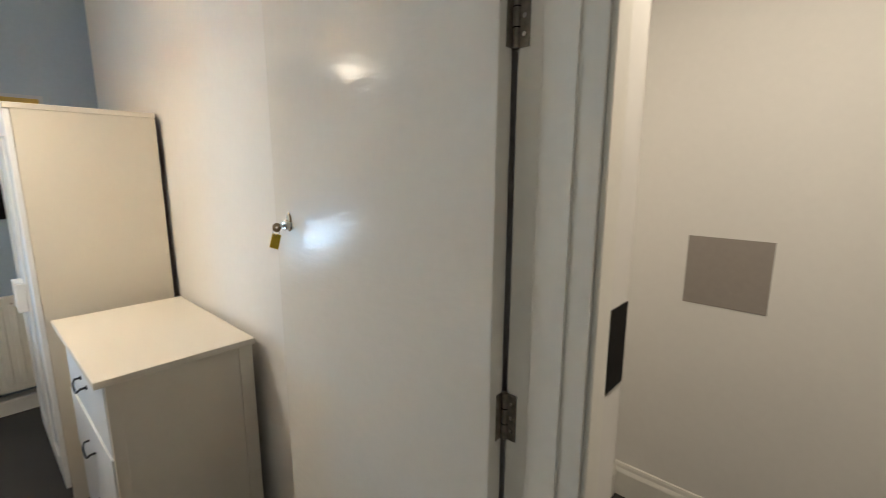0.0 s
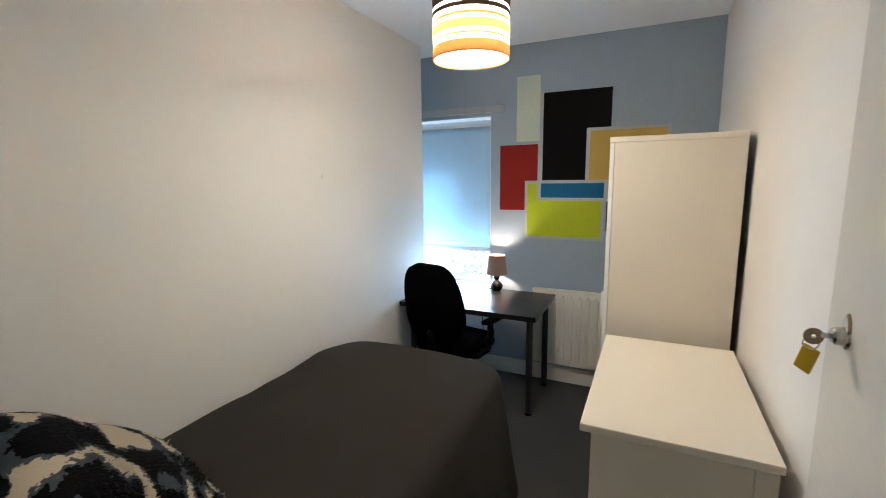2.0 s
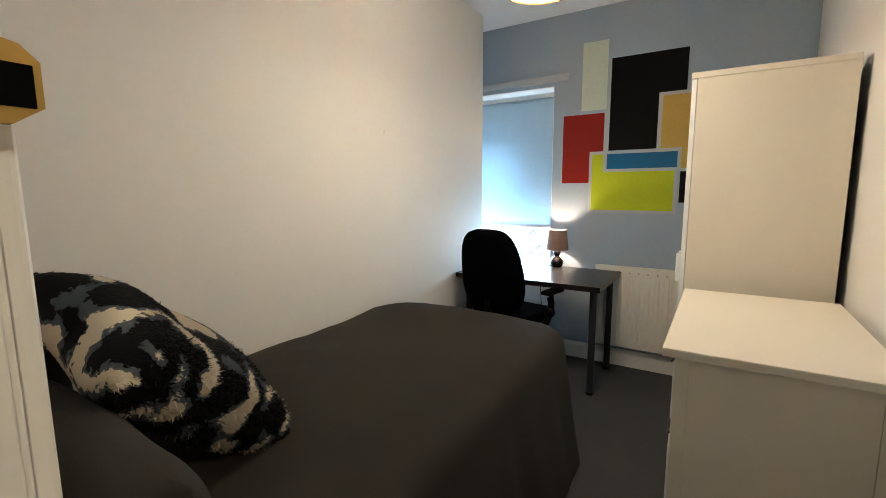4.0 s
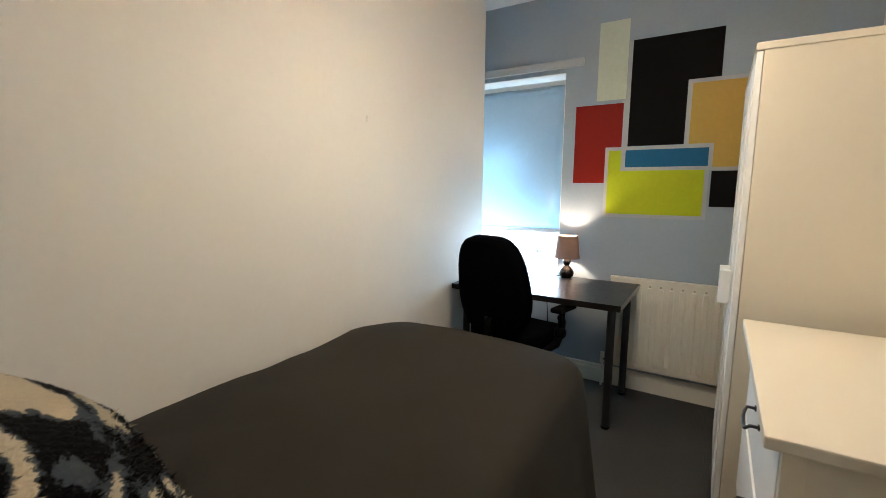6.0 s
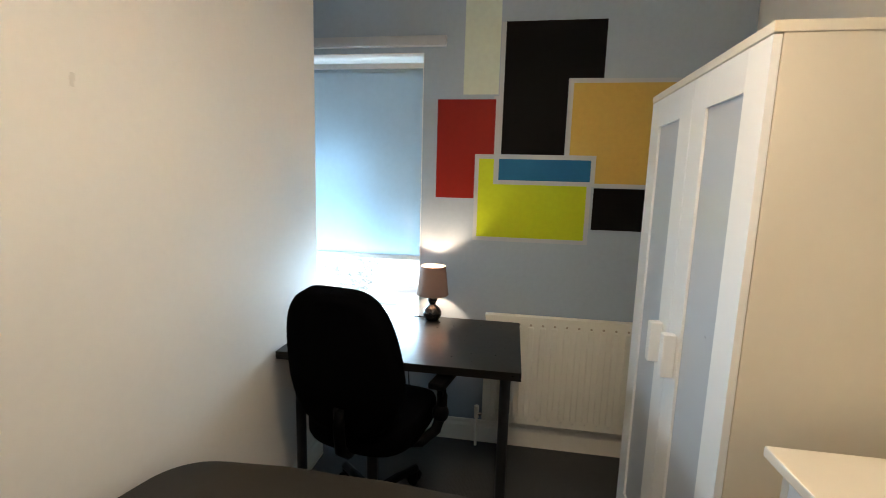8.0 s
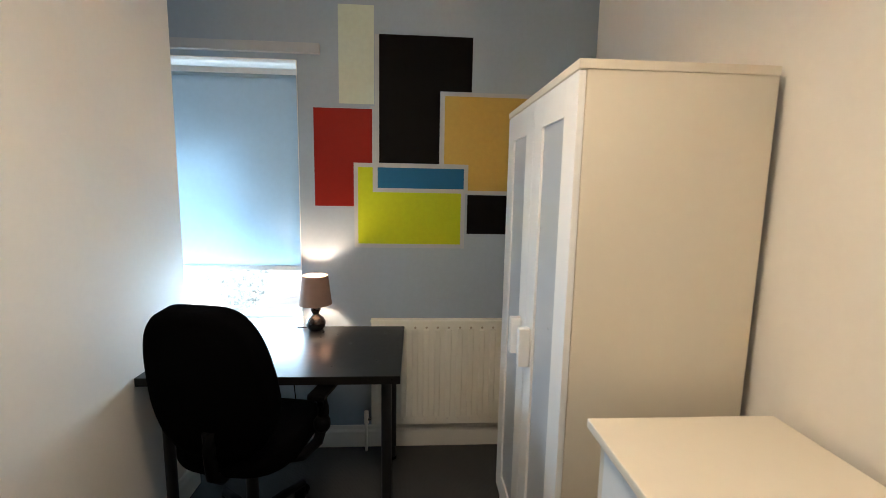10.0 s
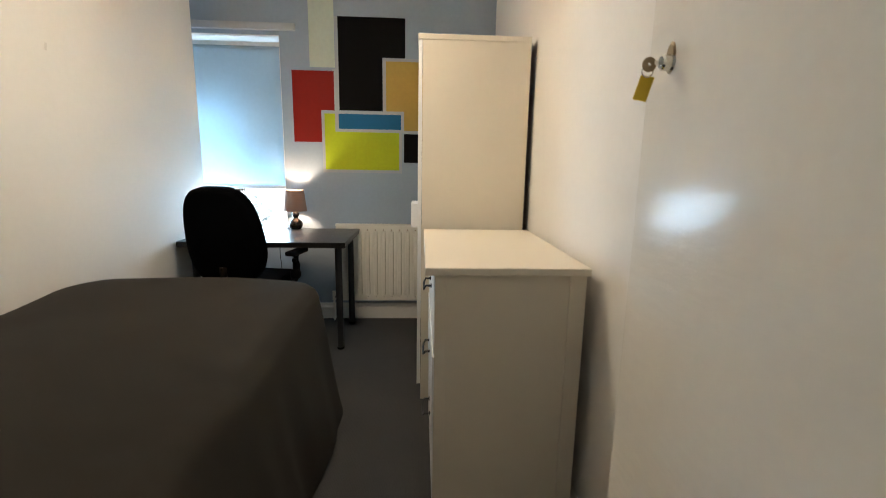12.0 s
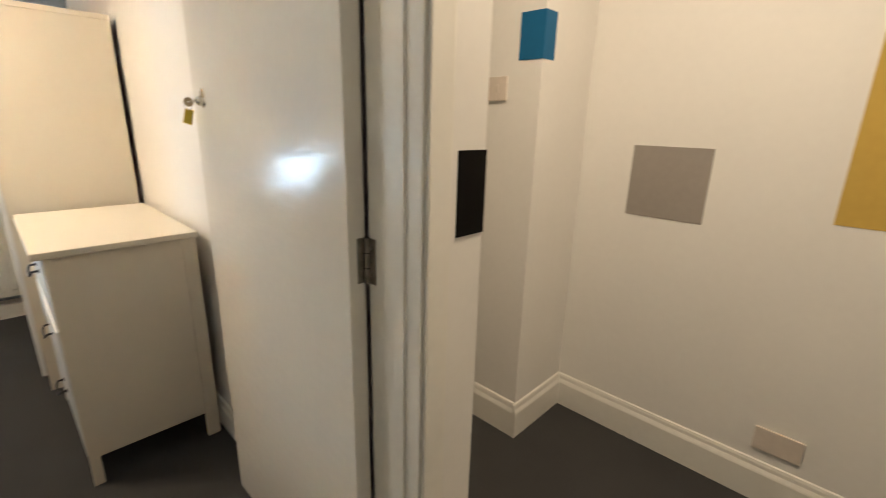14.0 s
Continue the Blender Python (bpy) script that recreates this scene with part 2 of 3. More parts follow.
def add_box(bm, lo, hi, bevel=0.0, segments=2):
    ret = bmesh.ops.create_cube(bm, size=1)
    c = [(a + b) / 2 for a, b in zip(lo, hi)]
    s = [abs(b - a) for a, b in zip(lo, hi)]
    bmesh.ops.transform(bm, matrix=Matrix.Translation(c) @ Matrix.Diagonal((*s, 1)), verts=ret["verts"])
    if bevel:
        edges = {e for v in ret["verts"] for e in v.link_edges}
        bmesh.ops.bevel(bm, geom=list(edges), offset=bevel, segments=segments, profile=0.6, affect="EDGES")


def box(lo, hi, bevel=0.0, segments=2):
    bm = bmesh.new()
    add_box(bm, lo, hi, bevel, segments)
    return bm


def boxes(*pairs, bevel=0.0):
    bm = bmesh.new()
    for lo, hi in pairs:
        add_box(bm, lo, hi, bevel)
    return bm


def add_rod(bm, a, b, r, r2=None, sides=20):
    a, b = Vector(a), Vector(b)
    m = (b - a).to_track_quat("Z", "Y").to_matrix().to_4x4()
    m.translation = (a + b) / 2
    bmesh.ops.create_cone(bm, cap_ends=True, segments=sides, radius1=r, radius2=r if r2 is None else r2, depth=(b - a).length, matrix=m)


def rod(a, b, r, r2=None, sides=20):
    bm = bmesh.new()
    add_rod(bm, a, b, r, r2, sides)
    return bm


def lathe(profile, sides=40, centre=(0, 0, 0)):
    """A turned body from (radius, height) pairs."""
    bm = bmesh.new()
    rings = [[bm.verts.new((centre[0] + r * math.cos(2 * math.pi * k / sides), centre[1] + r * math.sin(2 * math.pi * k / sides), centre[2] + z)) for k in range(sides)] for r, z in profile]
    for a, b in zip(rings, rings[1:]):
        for k in range(sides):
            bm.faces.new((a[k], a[(k + 1) % sides], b[(k + 1) % sides], b[k]))
    bmesh.ops.remove_doubles(bm, verts=bm.verts, dist=1e-5)
    return bm


def tube(points, r, sides=10):
    """A bent round bar through points."""
    bm = bmesh.new()
    pts = [Vector(p) for p in points]
    rings = []
    for k, p in enumerate(pts):
        d = (pts[min(k + 1, len(pts) - 1)] - pts[max(k - 1, 0)]).normalized()
        q = d.to_track_quat("Z", "Y")
        rings.append([bm.verts.new(p + q @ Vector((r * math.cos(2 * math.pi * j / sides), r * math.sin(2 * math.pi * j / sides), 0))) for j in range(sides)])
    for a, b in zip(rings, rings[1:]):
        for j in range(sides):
            bm.faces.new((a[j], a[(j + 1) % sides], b[(j + 1) % sides], b[j]))
    bm.faces.new(rings[0])
    bm.faces.new(rings[-1])
    return bm


def slab(outline, axis, at, depth):
    """A flat plate from a 2D outline; axis is its normal."""
    bm = bmesh.new()
    def put(u, v, w):
        return (w, u, v) if axis == "x" else (u, w, v) if axis == "y" else (u, v, w)
    low = [bm.verts.new(put(u, v, at)) for u, v in outline]
    top = [bm.verts.new(put(u, v, at + depth)) for u, v in outline]
    bm.faces.new(low)
    bm.faces.new(top)
    for k in range(len(low)):
        j = (k + 1) % len(low)
        bm.faces.new((low[k], low[j], top[j], top[k]))
    return bm


def rect(u0, v0, u1, v1):
    return [(u0, v0), (u1, v0), (u1, v1), (u0, v1)]


def skirting(name, a, b, out, height, label):
    """A moulded board along the floor from a to b; out is the side that it stands on."""
    a, b, o = Vector((*a, 0)), Vector((*b, 0)), Vector((*out, 0))
    prof = ((0, 0), (0.018, 0), (0.018, height * 0.72), (0.016, height * 0.76), (0.010, height * 0.84), (0.009, height * 0.92), (0.006, height * 0.98), (0, height))
    bm = bmesh.new()
    ends = [[bm.verts.new(p + o * d + Vector((0, 0, z))) for d, z in prof] for p in (a, b)]
    for k in range(len(prof)):
        j = (k + 1) % len(prof)
        bm.faces.new((ends[0][k], ends[0][j], ends[1][j], ends[1][k]))
    bm.faces.new(ends[0])
    bm.faces.new(ends[1])
    return setting(name, bm, M_TRIM, label, "baseboard")


# ---- the shell ----
T = 0.14
WIN = (-1.66, -0.662, 0.69, 2.113)      # y from, y to, sill, head
DOOR = (0.045, 0.842, 2.03)          # y from, y to, head
HY = 2.158                            # hall's far wall
NIB = (-0.553, 1.781)
HX1 = 1.45
setting("floor", box((X0 - 0.3, -1.9, -0.08), (HX1 + 0.1, HY + 0.1, 0)), M_CARPET, "dark grey ribbed carpet over the whole floor", "floor")
setting("ceiling", box((X0 - 0.3, -1.9, CEIL), (HX1 + 0.1, HY + 0.1, CEIL + 0.1)), M_CEIL, "plain white painted ceiling", "ceiling")
setting("wall_long", boxes(((XE, Y0 - T, 0), (XH, Y0, CEIL)), ((XE, YR, 0), (XE + 0.10, Y0 - T, CEIL))), M_WALL, "plain off-white painted wall beside the bed, ending short of the window")
setting("wall_recess", box((X0 - 0.3, YR - T, 0), (XE + 0.10, YR, CEIL)), M_WALL, "plain off-white wall closing the window recess")
setting("wall_window", boxes(((X0 - 0.3, YR, 0), (X0, WIN[1], WIN[2])), ((X0 - 0.3, YR, WIN[3]), (X0, WIN[1], CEIL)), ((X0 - 0.3, YR, WIN[2]), (X0, WIN[0], WIN[3])), ((X0 - 0.3, WIN[1], 0), (X0, Y1, CEIL))), M_GREY, "blue-grey painted wall with the window and mural")
setting("wall_right", box((X0 - 0.3, Y1, 0), (XH, 1.008, CEIL)), M_WALL, "plain off-white painted wall behind the wardrobe")
setting("wall_door", boxes(((X1, Y0, 0), (XH, DOOR[0] - 0.03, CEIL)), ((X1, DOOR[0] - 0.03, DOOR[2] + 0.03), (XH, DOOR[1] + 0.03, CEIL)), ((X1, DOOR[1] + 0.03, 0), (XH, Y1, CEIL))), M_WALL, "off-white wall round the doorway")
setting("wall_hall_nib", box((-1.9, NIB[1], 0), (NIB[0], HY + 0.1, CEIL)), M_WALL, "cream hall wall with a projecting corner")
setting("wall_hall_far", box((NIB[0], HY, 0), (HX1, HY + 0.1, CEIL)), M_WALL, "cream hall wall with painted squares")
setting("wall_hall_end", box((HX1, -1.6, 0), (HX1 + 0.1, HY + 0.1, CEIL)), M_WALL, "plain cream end wall of the hall")
setting("wall_hall_side", box((-0.213, -0.06, 0), (HX1, DOOR[0] + 0.002, CEIL)), M_GREY, "blue-grey painted hall wall beside the doorway")
setting("wall_hall_back", box((-1.9, 1.008, 0), (-1.8, NIB[1], CEIL)), M_WALL, "plain cream wall closing the hall recess")

skirting("baseboard_window", (X0, YR), (X0, Y1), (1, 0), 0.125, "cream gloss skirting board under the radiator")
skirting("baseboard_right", (X0, Y1), (X1, Y1), (0, -1), 0.125, "cream gloss skirting board behind the furniture")
skirting("baseboard_long", (XE, Y0), (X1, Y0), (0, 1), 0.125, "cream gloss skirting board beside the bed")
skirting("baseboard_hall_far", (NIB[0], HY), (HX1, HY), (0, -1), 0.165, "cream moulded hall skirting board")
skirting("baseboard_hall_nib", (NIB[0], NIB[1] - 0.018), (NIB[0], HY), (1, 0), 0.165, "cream moulded hall skirting board at the corner")
skirting("baseboard_hall_recess", (-1.8, NIB[1]), (NIB[0], NIB[1]), (0, -1), 0.165, "cream moulded hall skirting board in the recess")
skirting("baseboard_hall_stub", (XH, 0.909), (XH, 1.008), (1, 0), 0.165, "cream moulded skirting board beside the doorway")

# Door lining, stops and architraves
frame_1 = tagged(new("door_frame"), "white painted wooden door lining with stops", "door frame", kind="structure")
for nm, lo, hi in (("jamb", (X1, DOOR[0] - 0.03, 0), (XH, DOOR[0], DOOR[2] + 0.03)), ("jamb", (X1, DOOR[1], 0), (XH, DOOR[1] + 0.03, DOOR[2] + 0.03)), ("head", (X1, DOOR[0], DOOR[2]), (XH, DOOR[1], DOOR[2] + 0.03)),
                   ("stop", (X1 + 0.006, DOOR[0] - 0.001, 0), (-0.214, DOOR[0] + 0.005, DOOR[2])), ("stop", (X1 + 0.048, DOOR[1] - 0.005, 0), (-0.214, DOOR[1] + 0.001, DOOR[2]))):
    part(nm, box(lo, hi, 0.002), M_TRIM, frame_1)


def architrave(lo, hi, face, out):
    """A moulded casing strip on the plane x = face, standing out to x = face + out."""
    bm = bmesh.new()
    add_box(bm, (face, lo[0], lo[1]), (face + out, hi[0], hi[1]), 0.006, 3)
    return bm


for face, out in ((XH, 0.010), (X1, -0.018)):
    if out < 0:
        part("architrave", architrave((DOOR[0] - 0.082, 0), (DOOR[0] - 0.007, DOOR[2] + 0.08), face, out), M_TRIM, frame_1)
    if out > 0:
        part("architrave", architrave((DOOR[1] + 0.006, 0), (DOOR[1] + 0.066, DOOR[2] + 0.07), face, out), M_TRIM, frame_1)
    part("architrave", architrave((DOOR[0] - 0.007, DOOR[2] + 0.007), (DOOR[1] + 0.007, DOOR[2] + 0.08), face, out), M_TRIM, frame_1)
# Rim latch keep on the jamb, and the mortice slot below
keep = part("latch_keep", slab([(-0.300, 1.377), (-0.337, 1.377), (-0.356, 1.390), (-0.356, 1.422), (-0.345, 1.433), (-0.318, 1.439), (-0.300, 1.439)], "y", DOOR[0] + 0.002, 0.010), M_BRASS, frame_1, "worn brass rim latch keep")
# No openings are cut: solid dark boxes give the shade of hole and slot
part("keep_hole", box((-0.351, DOOR[0] + 0.008, 1.389), (-0.331, DOOR[0] + 0.0135, 1.419)), M_HOLE, keep)
for x, z in ((-0.322, 1.430), (-0.322, 1.383)):
    part("screw", rod((x, DOOR[0] + 0.008, z), (x, DOOR[0] + 0.0135, z), 0.0035, sides=12), M_DARK, keep)
part("mortice_slot", box((-0.312, DOOR[0] - 0.004, 0.982), (-0.300, DOOR[0] + 0.0065, 1.014)), M_DARK, frame_1, "dark mortice slot")

# The open door leaf, hinged on the right jamb
door = tagged(new("door_1"), "white gloss flush door standing open with key in lock", "door", kind="structure")
door.matrix_world = pose(X1 - 0.004, DOOR[1] - 0.044, 0.008, 0, 0, 0.2)
part("leaf", box((-0.775, 0.0, 0), (-0.004, 0.040, 2.01), 0.0025), M_DOOR, door)
for z in (0.22, 1.02, 1.735):
    h = part("hinge", rod((0.003, 0.040, z), (0.003, 0.040, z + 0.095), 0.0065, sides=14), M_STEEL, door, "worn steel butt hinge")
    for k in (0.031, 0.063):
        # Black ring round the uncut pin, painting in the shaded gap
        part("knuckle_gap", rod((0.003, 0.040, z + k), (0.003, 0.040, z + k + 0.002), 0.0068, sides=14), M_HOLE, h)
    part("hinge_leaf", box((-0.005, 0.020, z), (-0.0025, 0.038, z + 0.095)), M_STEEL, h)
    part("hinge_leaf", box((0.006, 0.0405, z), (0.027, 0.0432, z + 0.095)), M_STEEL, h)
    for k in (0.02, 0.048, 0.076):
        part("screw", rod((0.018, 0.039, z + k), (0.018, 0.0415, z + k), 0.004, sides=10), M_CHROME, h)
LX, LZ = -0.700, 1.382
lock = part("lock_cylinder", lathe([(0.0, -0.018), (0.010, -0.018), (0.0130, -0.015), (0.0140, -0.004), (0.0165, 0.0), (0.0165, 0.004)], 28), M_CHROME, door, "worn chrome rim lock cylinder")
lock.matrix_local = pose(LX, 0, LZ, -90)
plate = part("escutcheon", lathe([(0, -0.003), (0.011, -0.003), (0.0135, -0.001), (0.0135, 0.001), (0, 0.001)], 28), M_BRONZE, door, "oval tarnished bronze lock plate")
plate.data.transform(pose(0, 0, 0, -90) @ Matrix.Diagonal((1, 2.0, 1, 1)))
plate.matrix_local = pose(LX, -0.0005, LZ + 0.008)
key = part("key", boxes(((-0.0015, -0.030, -0.005), (0.0015, -0.016, 0.003)), bevel=0.0006), M_CHROME, door, "key left in the lock")
key.matrix_local = pose(LX, 0, LZ)
bow = part("key_bow", lathe([(0.003, -0.0013), (0.0125, -0.0013), (0.0125, 0.0013), (0.003, 0.0013), (0.003, -0.0013)], 24), M_BRONZE, key)
bow.matrix_local = pose(0, -0.038, -0.004, 0, 90)
ring = part("key_ring", tube([(0.0, -0.040 + 0.010 * math.cos(a), -0.015 + 0.010 * math.sin(a)) for a in [2 * math.pi * k / 20 for k in range(21)]], 0.0011), M_CHROME, door, "small wire key ring")
ring.matrix_local = pose(LX, 0, LZ)
tag = part("key_tag", box((-0.0022, -0.011, -0.042), (0.0022, 0.014, 0.0), 0.002), M_YTAG, door, "yellow plastic key tag")
tag.matrix_local = pose(LX - 0.004, -0.038, LZ - 0.022, -16, 0, -50)

# ---- mural on the window wall ----
def mural(name, material, outline, label, depth=0.0016):
    ob = setting(name, slab(outline, "x", X0 - 0.001, depth + 0.001), material, label, "wall paint")
    return ob


mural("mural_line", M_LINE, [(-0.378, 1.152), (0.216, 1.152), (0.216, 1.452), (0.228, 1.452), (0.228, 1.604), (-0.378, 1.604)], "pale grey painted line round the lime shape", 0.0008)
mural("mural_line", M_LINE, [(0.075, 1.604), (0.228, 1.604), (0.228, 1.449), (0.62, 1.449), (0.62, 1.978), (0.075, 1.978)], "pale grey painted line round the ochre shape", 0.0008)
mural("mural_line", M_LINE, [(-0.295, 1.604), (-0.246, 1.604), (-0.246, 2.25), (-0.268, 2.25), (-0.268, 1.895), (-0.295, 1.895)], "pale grey painted line beside the black shape", 0.0006)
mural("mural_mint", M_MINT, rect(-0.452, 1.904, -0.272, 2.387), "pale mint painted rectangle")
mural("mural_red", M_RED, [(-0.584, 1.374), (-0.380, 1.374), (-0.380, 1.604), (-0.282, 1.604), (-0.282, 1.880), (-0.584, 1.880)], "dark red painted shape")
mural("mural_black", M_BLACK, [(-0.246, 1.606), (0.072, 1.606), (0.072, 1.980), (0.238, 1.980), (0.238, 2.252), (-0.246, 2.252)], "black painted shape")
mural("mural_ochre", M_YELLOW, [(0.098, 1.606), (0.230, 1.606), (0.230, 1.468), (0.60, 1.468), (0.60, 1.957), (0.098, 1.957)], "ochre yellow painted shape")
mural("mural_blue", M_BLUE, rect(-0.254, 1.474, 0.207, 1.582), "blue painted rectangle")
mural("mural_lime", M_LIME, [(-0.358, 1.174), (0.194, 1.174), (0.194, 1.452), (-0.280, 1.452), (-0.280, 1.582), (-0.358, 1.582)], "lime green painted shape")
mural("mural_black_small", M_BLACK, rect(0.229, 1.233, 0.56, 1.445), "small black painted rectangle")
mural("mural_line", M_LINE, rect(0.488, 1.315, 0.64, 1.606), "pale grey painted line round the mint square", 0.0020)
mural("mural_mint_small", M_MINT, rect(0.506, 1.333, 0.625, 1.588), "small pale mint painted rectangle", 0.0028)


def hall_paint(name, material, lo, hi, label):
    return setting(name, box(lo, hi), material, label, "wall paint")


hall_paint("hall_square_grey", M_PATCH, (-0.334, HY - 0.002, 1.007), (-0.049, HY + 0.01, 1.284), "warm grey painted square")
hall_paint("hall_square_ochre", M_YELLOW, (0.315, HY - 0.002, 1.072), (1.05, HY + 0.01, 1.95), "ochre yellow painted rectangle")
hall_paint("hall_square_blue", M_BLUE, (-0.655, NIB[1] - 0.002, 1.578), (NIB[0] + 0.002, NIB[1] + 0.072, 1.738), "blue painted square wrapped round the corner")
hall_paint("hall_square_black", M_BLACK, (XH - 0.05, 0.930, 1.138), (XH + 0.002, 1.010, 1.300), "black painted rectangle beside the doorway")

# ---- window ----
window = tagged(new("window_1"), "white framed window behind a lowered roller blind", "window", kind="structure")
WX = X0 - 0.20
yl, yr, zb, zt = WIN
fr = part("window_frame", boxes(((WX - 0.05, yl, zb), (WX + 0.02, yl + 0.035, zt)), ((WX - 0.05, yr - 0.035, zb), (WX + 0.02, yr, zt)), ((WX - 0.05, yl + 0.035, zb), (WX + 0.02, yr - 0.035, zb + 0.055)), ((WX - 0.05, yl + 0.035, zt - 0.05), (WX + 0.02, yr - 0.035, zt)), bevel=0.004), M_PVC, window)
part("transom", box((WX - 0.045, yl + 0.035, 1.33), (WX + 0.015, yr - 0.035, 1.38), 0.004), M_PVC, window)
for z0, z1 in ((zb + 0.055, 1.33), (1.38, zt - 0.05)):
    g = part("pane", box((WX - 0.02, yl + 0.035, z0), (WX - 0.014, yr - 0.035, z1)), M_GLASS, window)
    g.visible_shadow = False
part("window_sill", box((X0 - 0.20, yl + 0.001, zb), (X0 + 0.03, yr - 0.001, zb + 0.022), 0.005), M_TRIM, window)
part("reveal_lining", boxes(((X0 - 0.19, yr - 0.004, zb + 0.022), (X0 - 0.001, yr - 0.0005, zt - 0.004)), ((X0 - 0.19, yl, zt - 0.004), (X0 - 0.001, yr - 0.004, zt - 0.0005)), ((X0 - 0.19, yl + 0.0005, zb + 0.022), (X0 - 0.001, yl + 0.004, zt - 0.004))), M_WALL, window)
blind = thing("roller_blind", "pale blue-grey roller blind pulled most of the way down", "blind")
BX = X0 - 0.035
part("cassette", box((BX - 0.018, yl + 0.004, 2.040), (BX + 0.020, yr - 0.004, 2.068), 0.006), M_PVC, blind, "white blind head box")
part("roller", rod((BX, yl + 0.01, 2.028), (BX, yr - 0.012, 2.028), 0.019), M_BLIND, blind)
bm = bmesh.new()
n = 24
rows = []
for k in range(n + 1):
    z = 2.028 - (2.028 - 1.042) * k / n
    rows.append([bm.verts.new((BX + 0.018 + 0.0015 * math.sin(j * 0.9 + k * 0.35), yl + 0.003 + (yr - yl - 0.009) * j / 16, z)) for j in range(17)])
for a, b in zip(rows, rows[1:]):
    for j in range(16):
        bm.faces.new((a[j], a[j + 1], b[j + 1], b[j]))
bmesh.ops.solidify(bm, geom=bm.faces[:], thickness=0.0008)
part("fabric", bm, M_BLIND, blind, smooth=True)
part("bottom_bar", box((BX + 0.010, yl + 0.003, 1.020), (BX + 0.024, yr - 0.006, 1.046), 0.004), M_PVC, blind, "white blind bottom bar")
batten = setting("curtain_batten", box((X0 - 0.001, yl + 0.002, 2.140), (X0 + 0.030, -0.544, 2.188), 0.003), M_LINE, "pale grey painted batten above the window", "trim")

# Outside: pale house front, shrub and yard
setting("ground", box((-90, -80, -0.9), (X0 - 0.31, 80, -0.7)), M_GRASS, "pale concrete yard outside the window", "ground")
house = thing("house", "pale rendered house across the garden", "house")
part("wall", box((-19, -14, -0.7), (-14, 3.5, 5.0)), M_OUT, house)
bm = bmesh.new()
vs = [bm.verts.new(p) for p in ((-19.3, -14.3, 5), (-13.7, -14.3, 5), (-16.5, -14.3, 7.6), (-19.3, 3.8, 5), (-13.7, 3.8, 5), (-16.5, 3.8, 7.6))]
for f in ((0, 1, 2), (3, 5, 4), (0, 2, 5, 3), (1, 4, 5, 2), (0, 3, 4, 1)):
    bm.faces.new([vs[i] for i in f])
part("roof", bm, M_DARK, house)
for y in (-9.5, -5.5, -1.5):
    for z in (0.3, 3.0):
        wd = part("window", boxes(((-14.0, y - 0.6, z), (-13.94, y + 0.6, z + 1.2))), M_PVC, house)
        part("pane", box((-13.95, y - 0.52, z + 0.08), (-13.93, y + 0.52, z + 1.12)), M_CERAMIC, wd)
hedge = thing("shrub", "bluish green leafy shrub outside the window", "shrub", pose(-8.4, -2.85, -0.7) @ Matrix.Diagonal((1.7, 1.7, 1.0, 1)))
part("stem", rod((0, 0, 0), (0.02, 0, 0.5), 0.02, 0.01), M_LEAF, hedge)
rng = random.Random(5)
bm = bmesh.new()
for k in range(1600):
    a, t, u = rng.uniform(0, 6.28), rng.random(), rng.random() ** 0.5
    c = Vector((0.30 * u * math.cos(a) * math.sin(0.4 + 2.2 * t), 0.30 * u * math.sin(a) * math.sin(0.4 + 2.2 * t), 0.20 + 1.2 * t))
    q = Euler((rng.uniform(0, 3), rng.uniform(0, 3), rng.uniform(0, 6))).to_matrix()
    s = rng.uniform(0.02, 0.04)
    bm.faces.new([bm.verts.new(c + q @ Vector(p) * s) for p in ((-1, 0, 0), (0, -0.45, 0.15), (1, 0, 0), (0, 0.45, 0.15))])
part("leaves", bm, M_LEAF, hedge)

# ---- pendant lamp ----
pendant = thing("pendant_lamp", "striped drum pendant lamp in white, yellow and brown, lit", "lamp")
px, py = PEND
pr, pb, ph = 0.150, 2.088, 0.225
part("ceiling_rose", lathe([(0, CEIL - 0.03), (0.02, CEIL - 0.03), (0.045, CEIL - 0.012), (0.048, CEIL), (0, CEIL)], 28, (px, py, 0)), M_PVC, pendant)
part("cord", rod((px, py, 2.29), (px, py, CEIL - 0.02), 0.003, sides=8), M_PVC, pendant)
part("holder", lathe([(0, 2.30), (0.018, 2.295), (0.02, 2.24), (0, 2.235)], 20, (px, py, 0)), M_PVC, pendant)
shade = part("shade", lathe([(pr, pb + ph), (pr + 0.002, pb + ph), (pr + 0.002, pb + ph - 0.042), (pr, pb + ph - 0.042)], 64, (px, py, 0)), M_BAND_D, pendant, "dark brown top band")
bands = ((0.042, 0.055, M_BAND_W), (0.055, 0.070, M_BAND_D), (0.070, 0.088, M_BAND_W), (0.088, 0.098, M_BAND_A), (0.098, 0.112, M_BAND_W), (0.112, 0.142, M_BAND_Y), (0.142, 0.158, M_BAND_W), (0.158, 0.164, M_BAND_A), (0.164, 0.182, M_BAND_W), (0.182, 0.225, M_BAND_A))
for k, (a, b, m) in enumerate(bands):
    d = 0.002 if m not in (M_BAND_W,) else 0.0
    part("band", lathe([(pr - 0.001, pb + ph - a), (pr + d, pb + ph - a), (pr + d, pb + ph - b), (pr - 0.001, pb + ph - b)], 64, (px, py, 0)), m, shade)
part("diffuser", lathe([(0, pb + 0.006), (pr - 0.004, pb + 0.006), (pr - 0.004, pb + 0.010), (0, pb + 0.010)], 64, (px, py, 0)), M_DIFF, pendant, "glowing white diffuser disc")

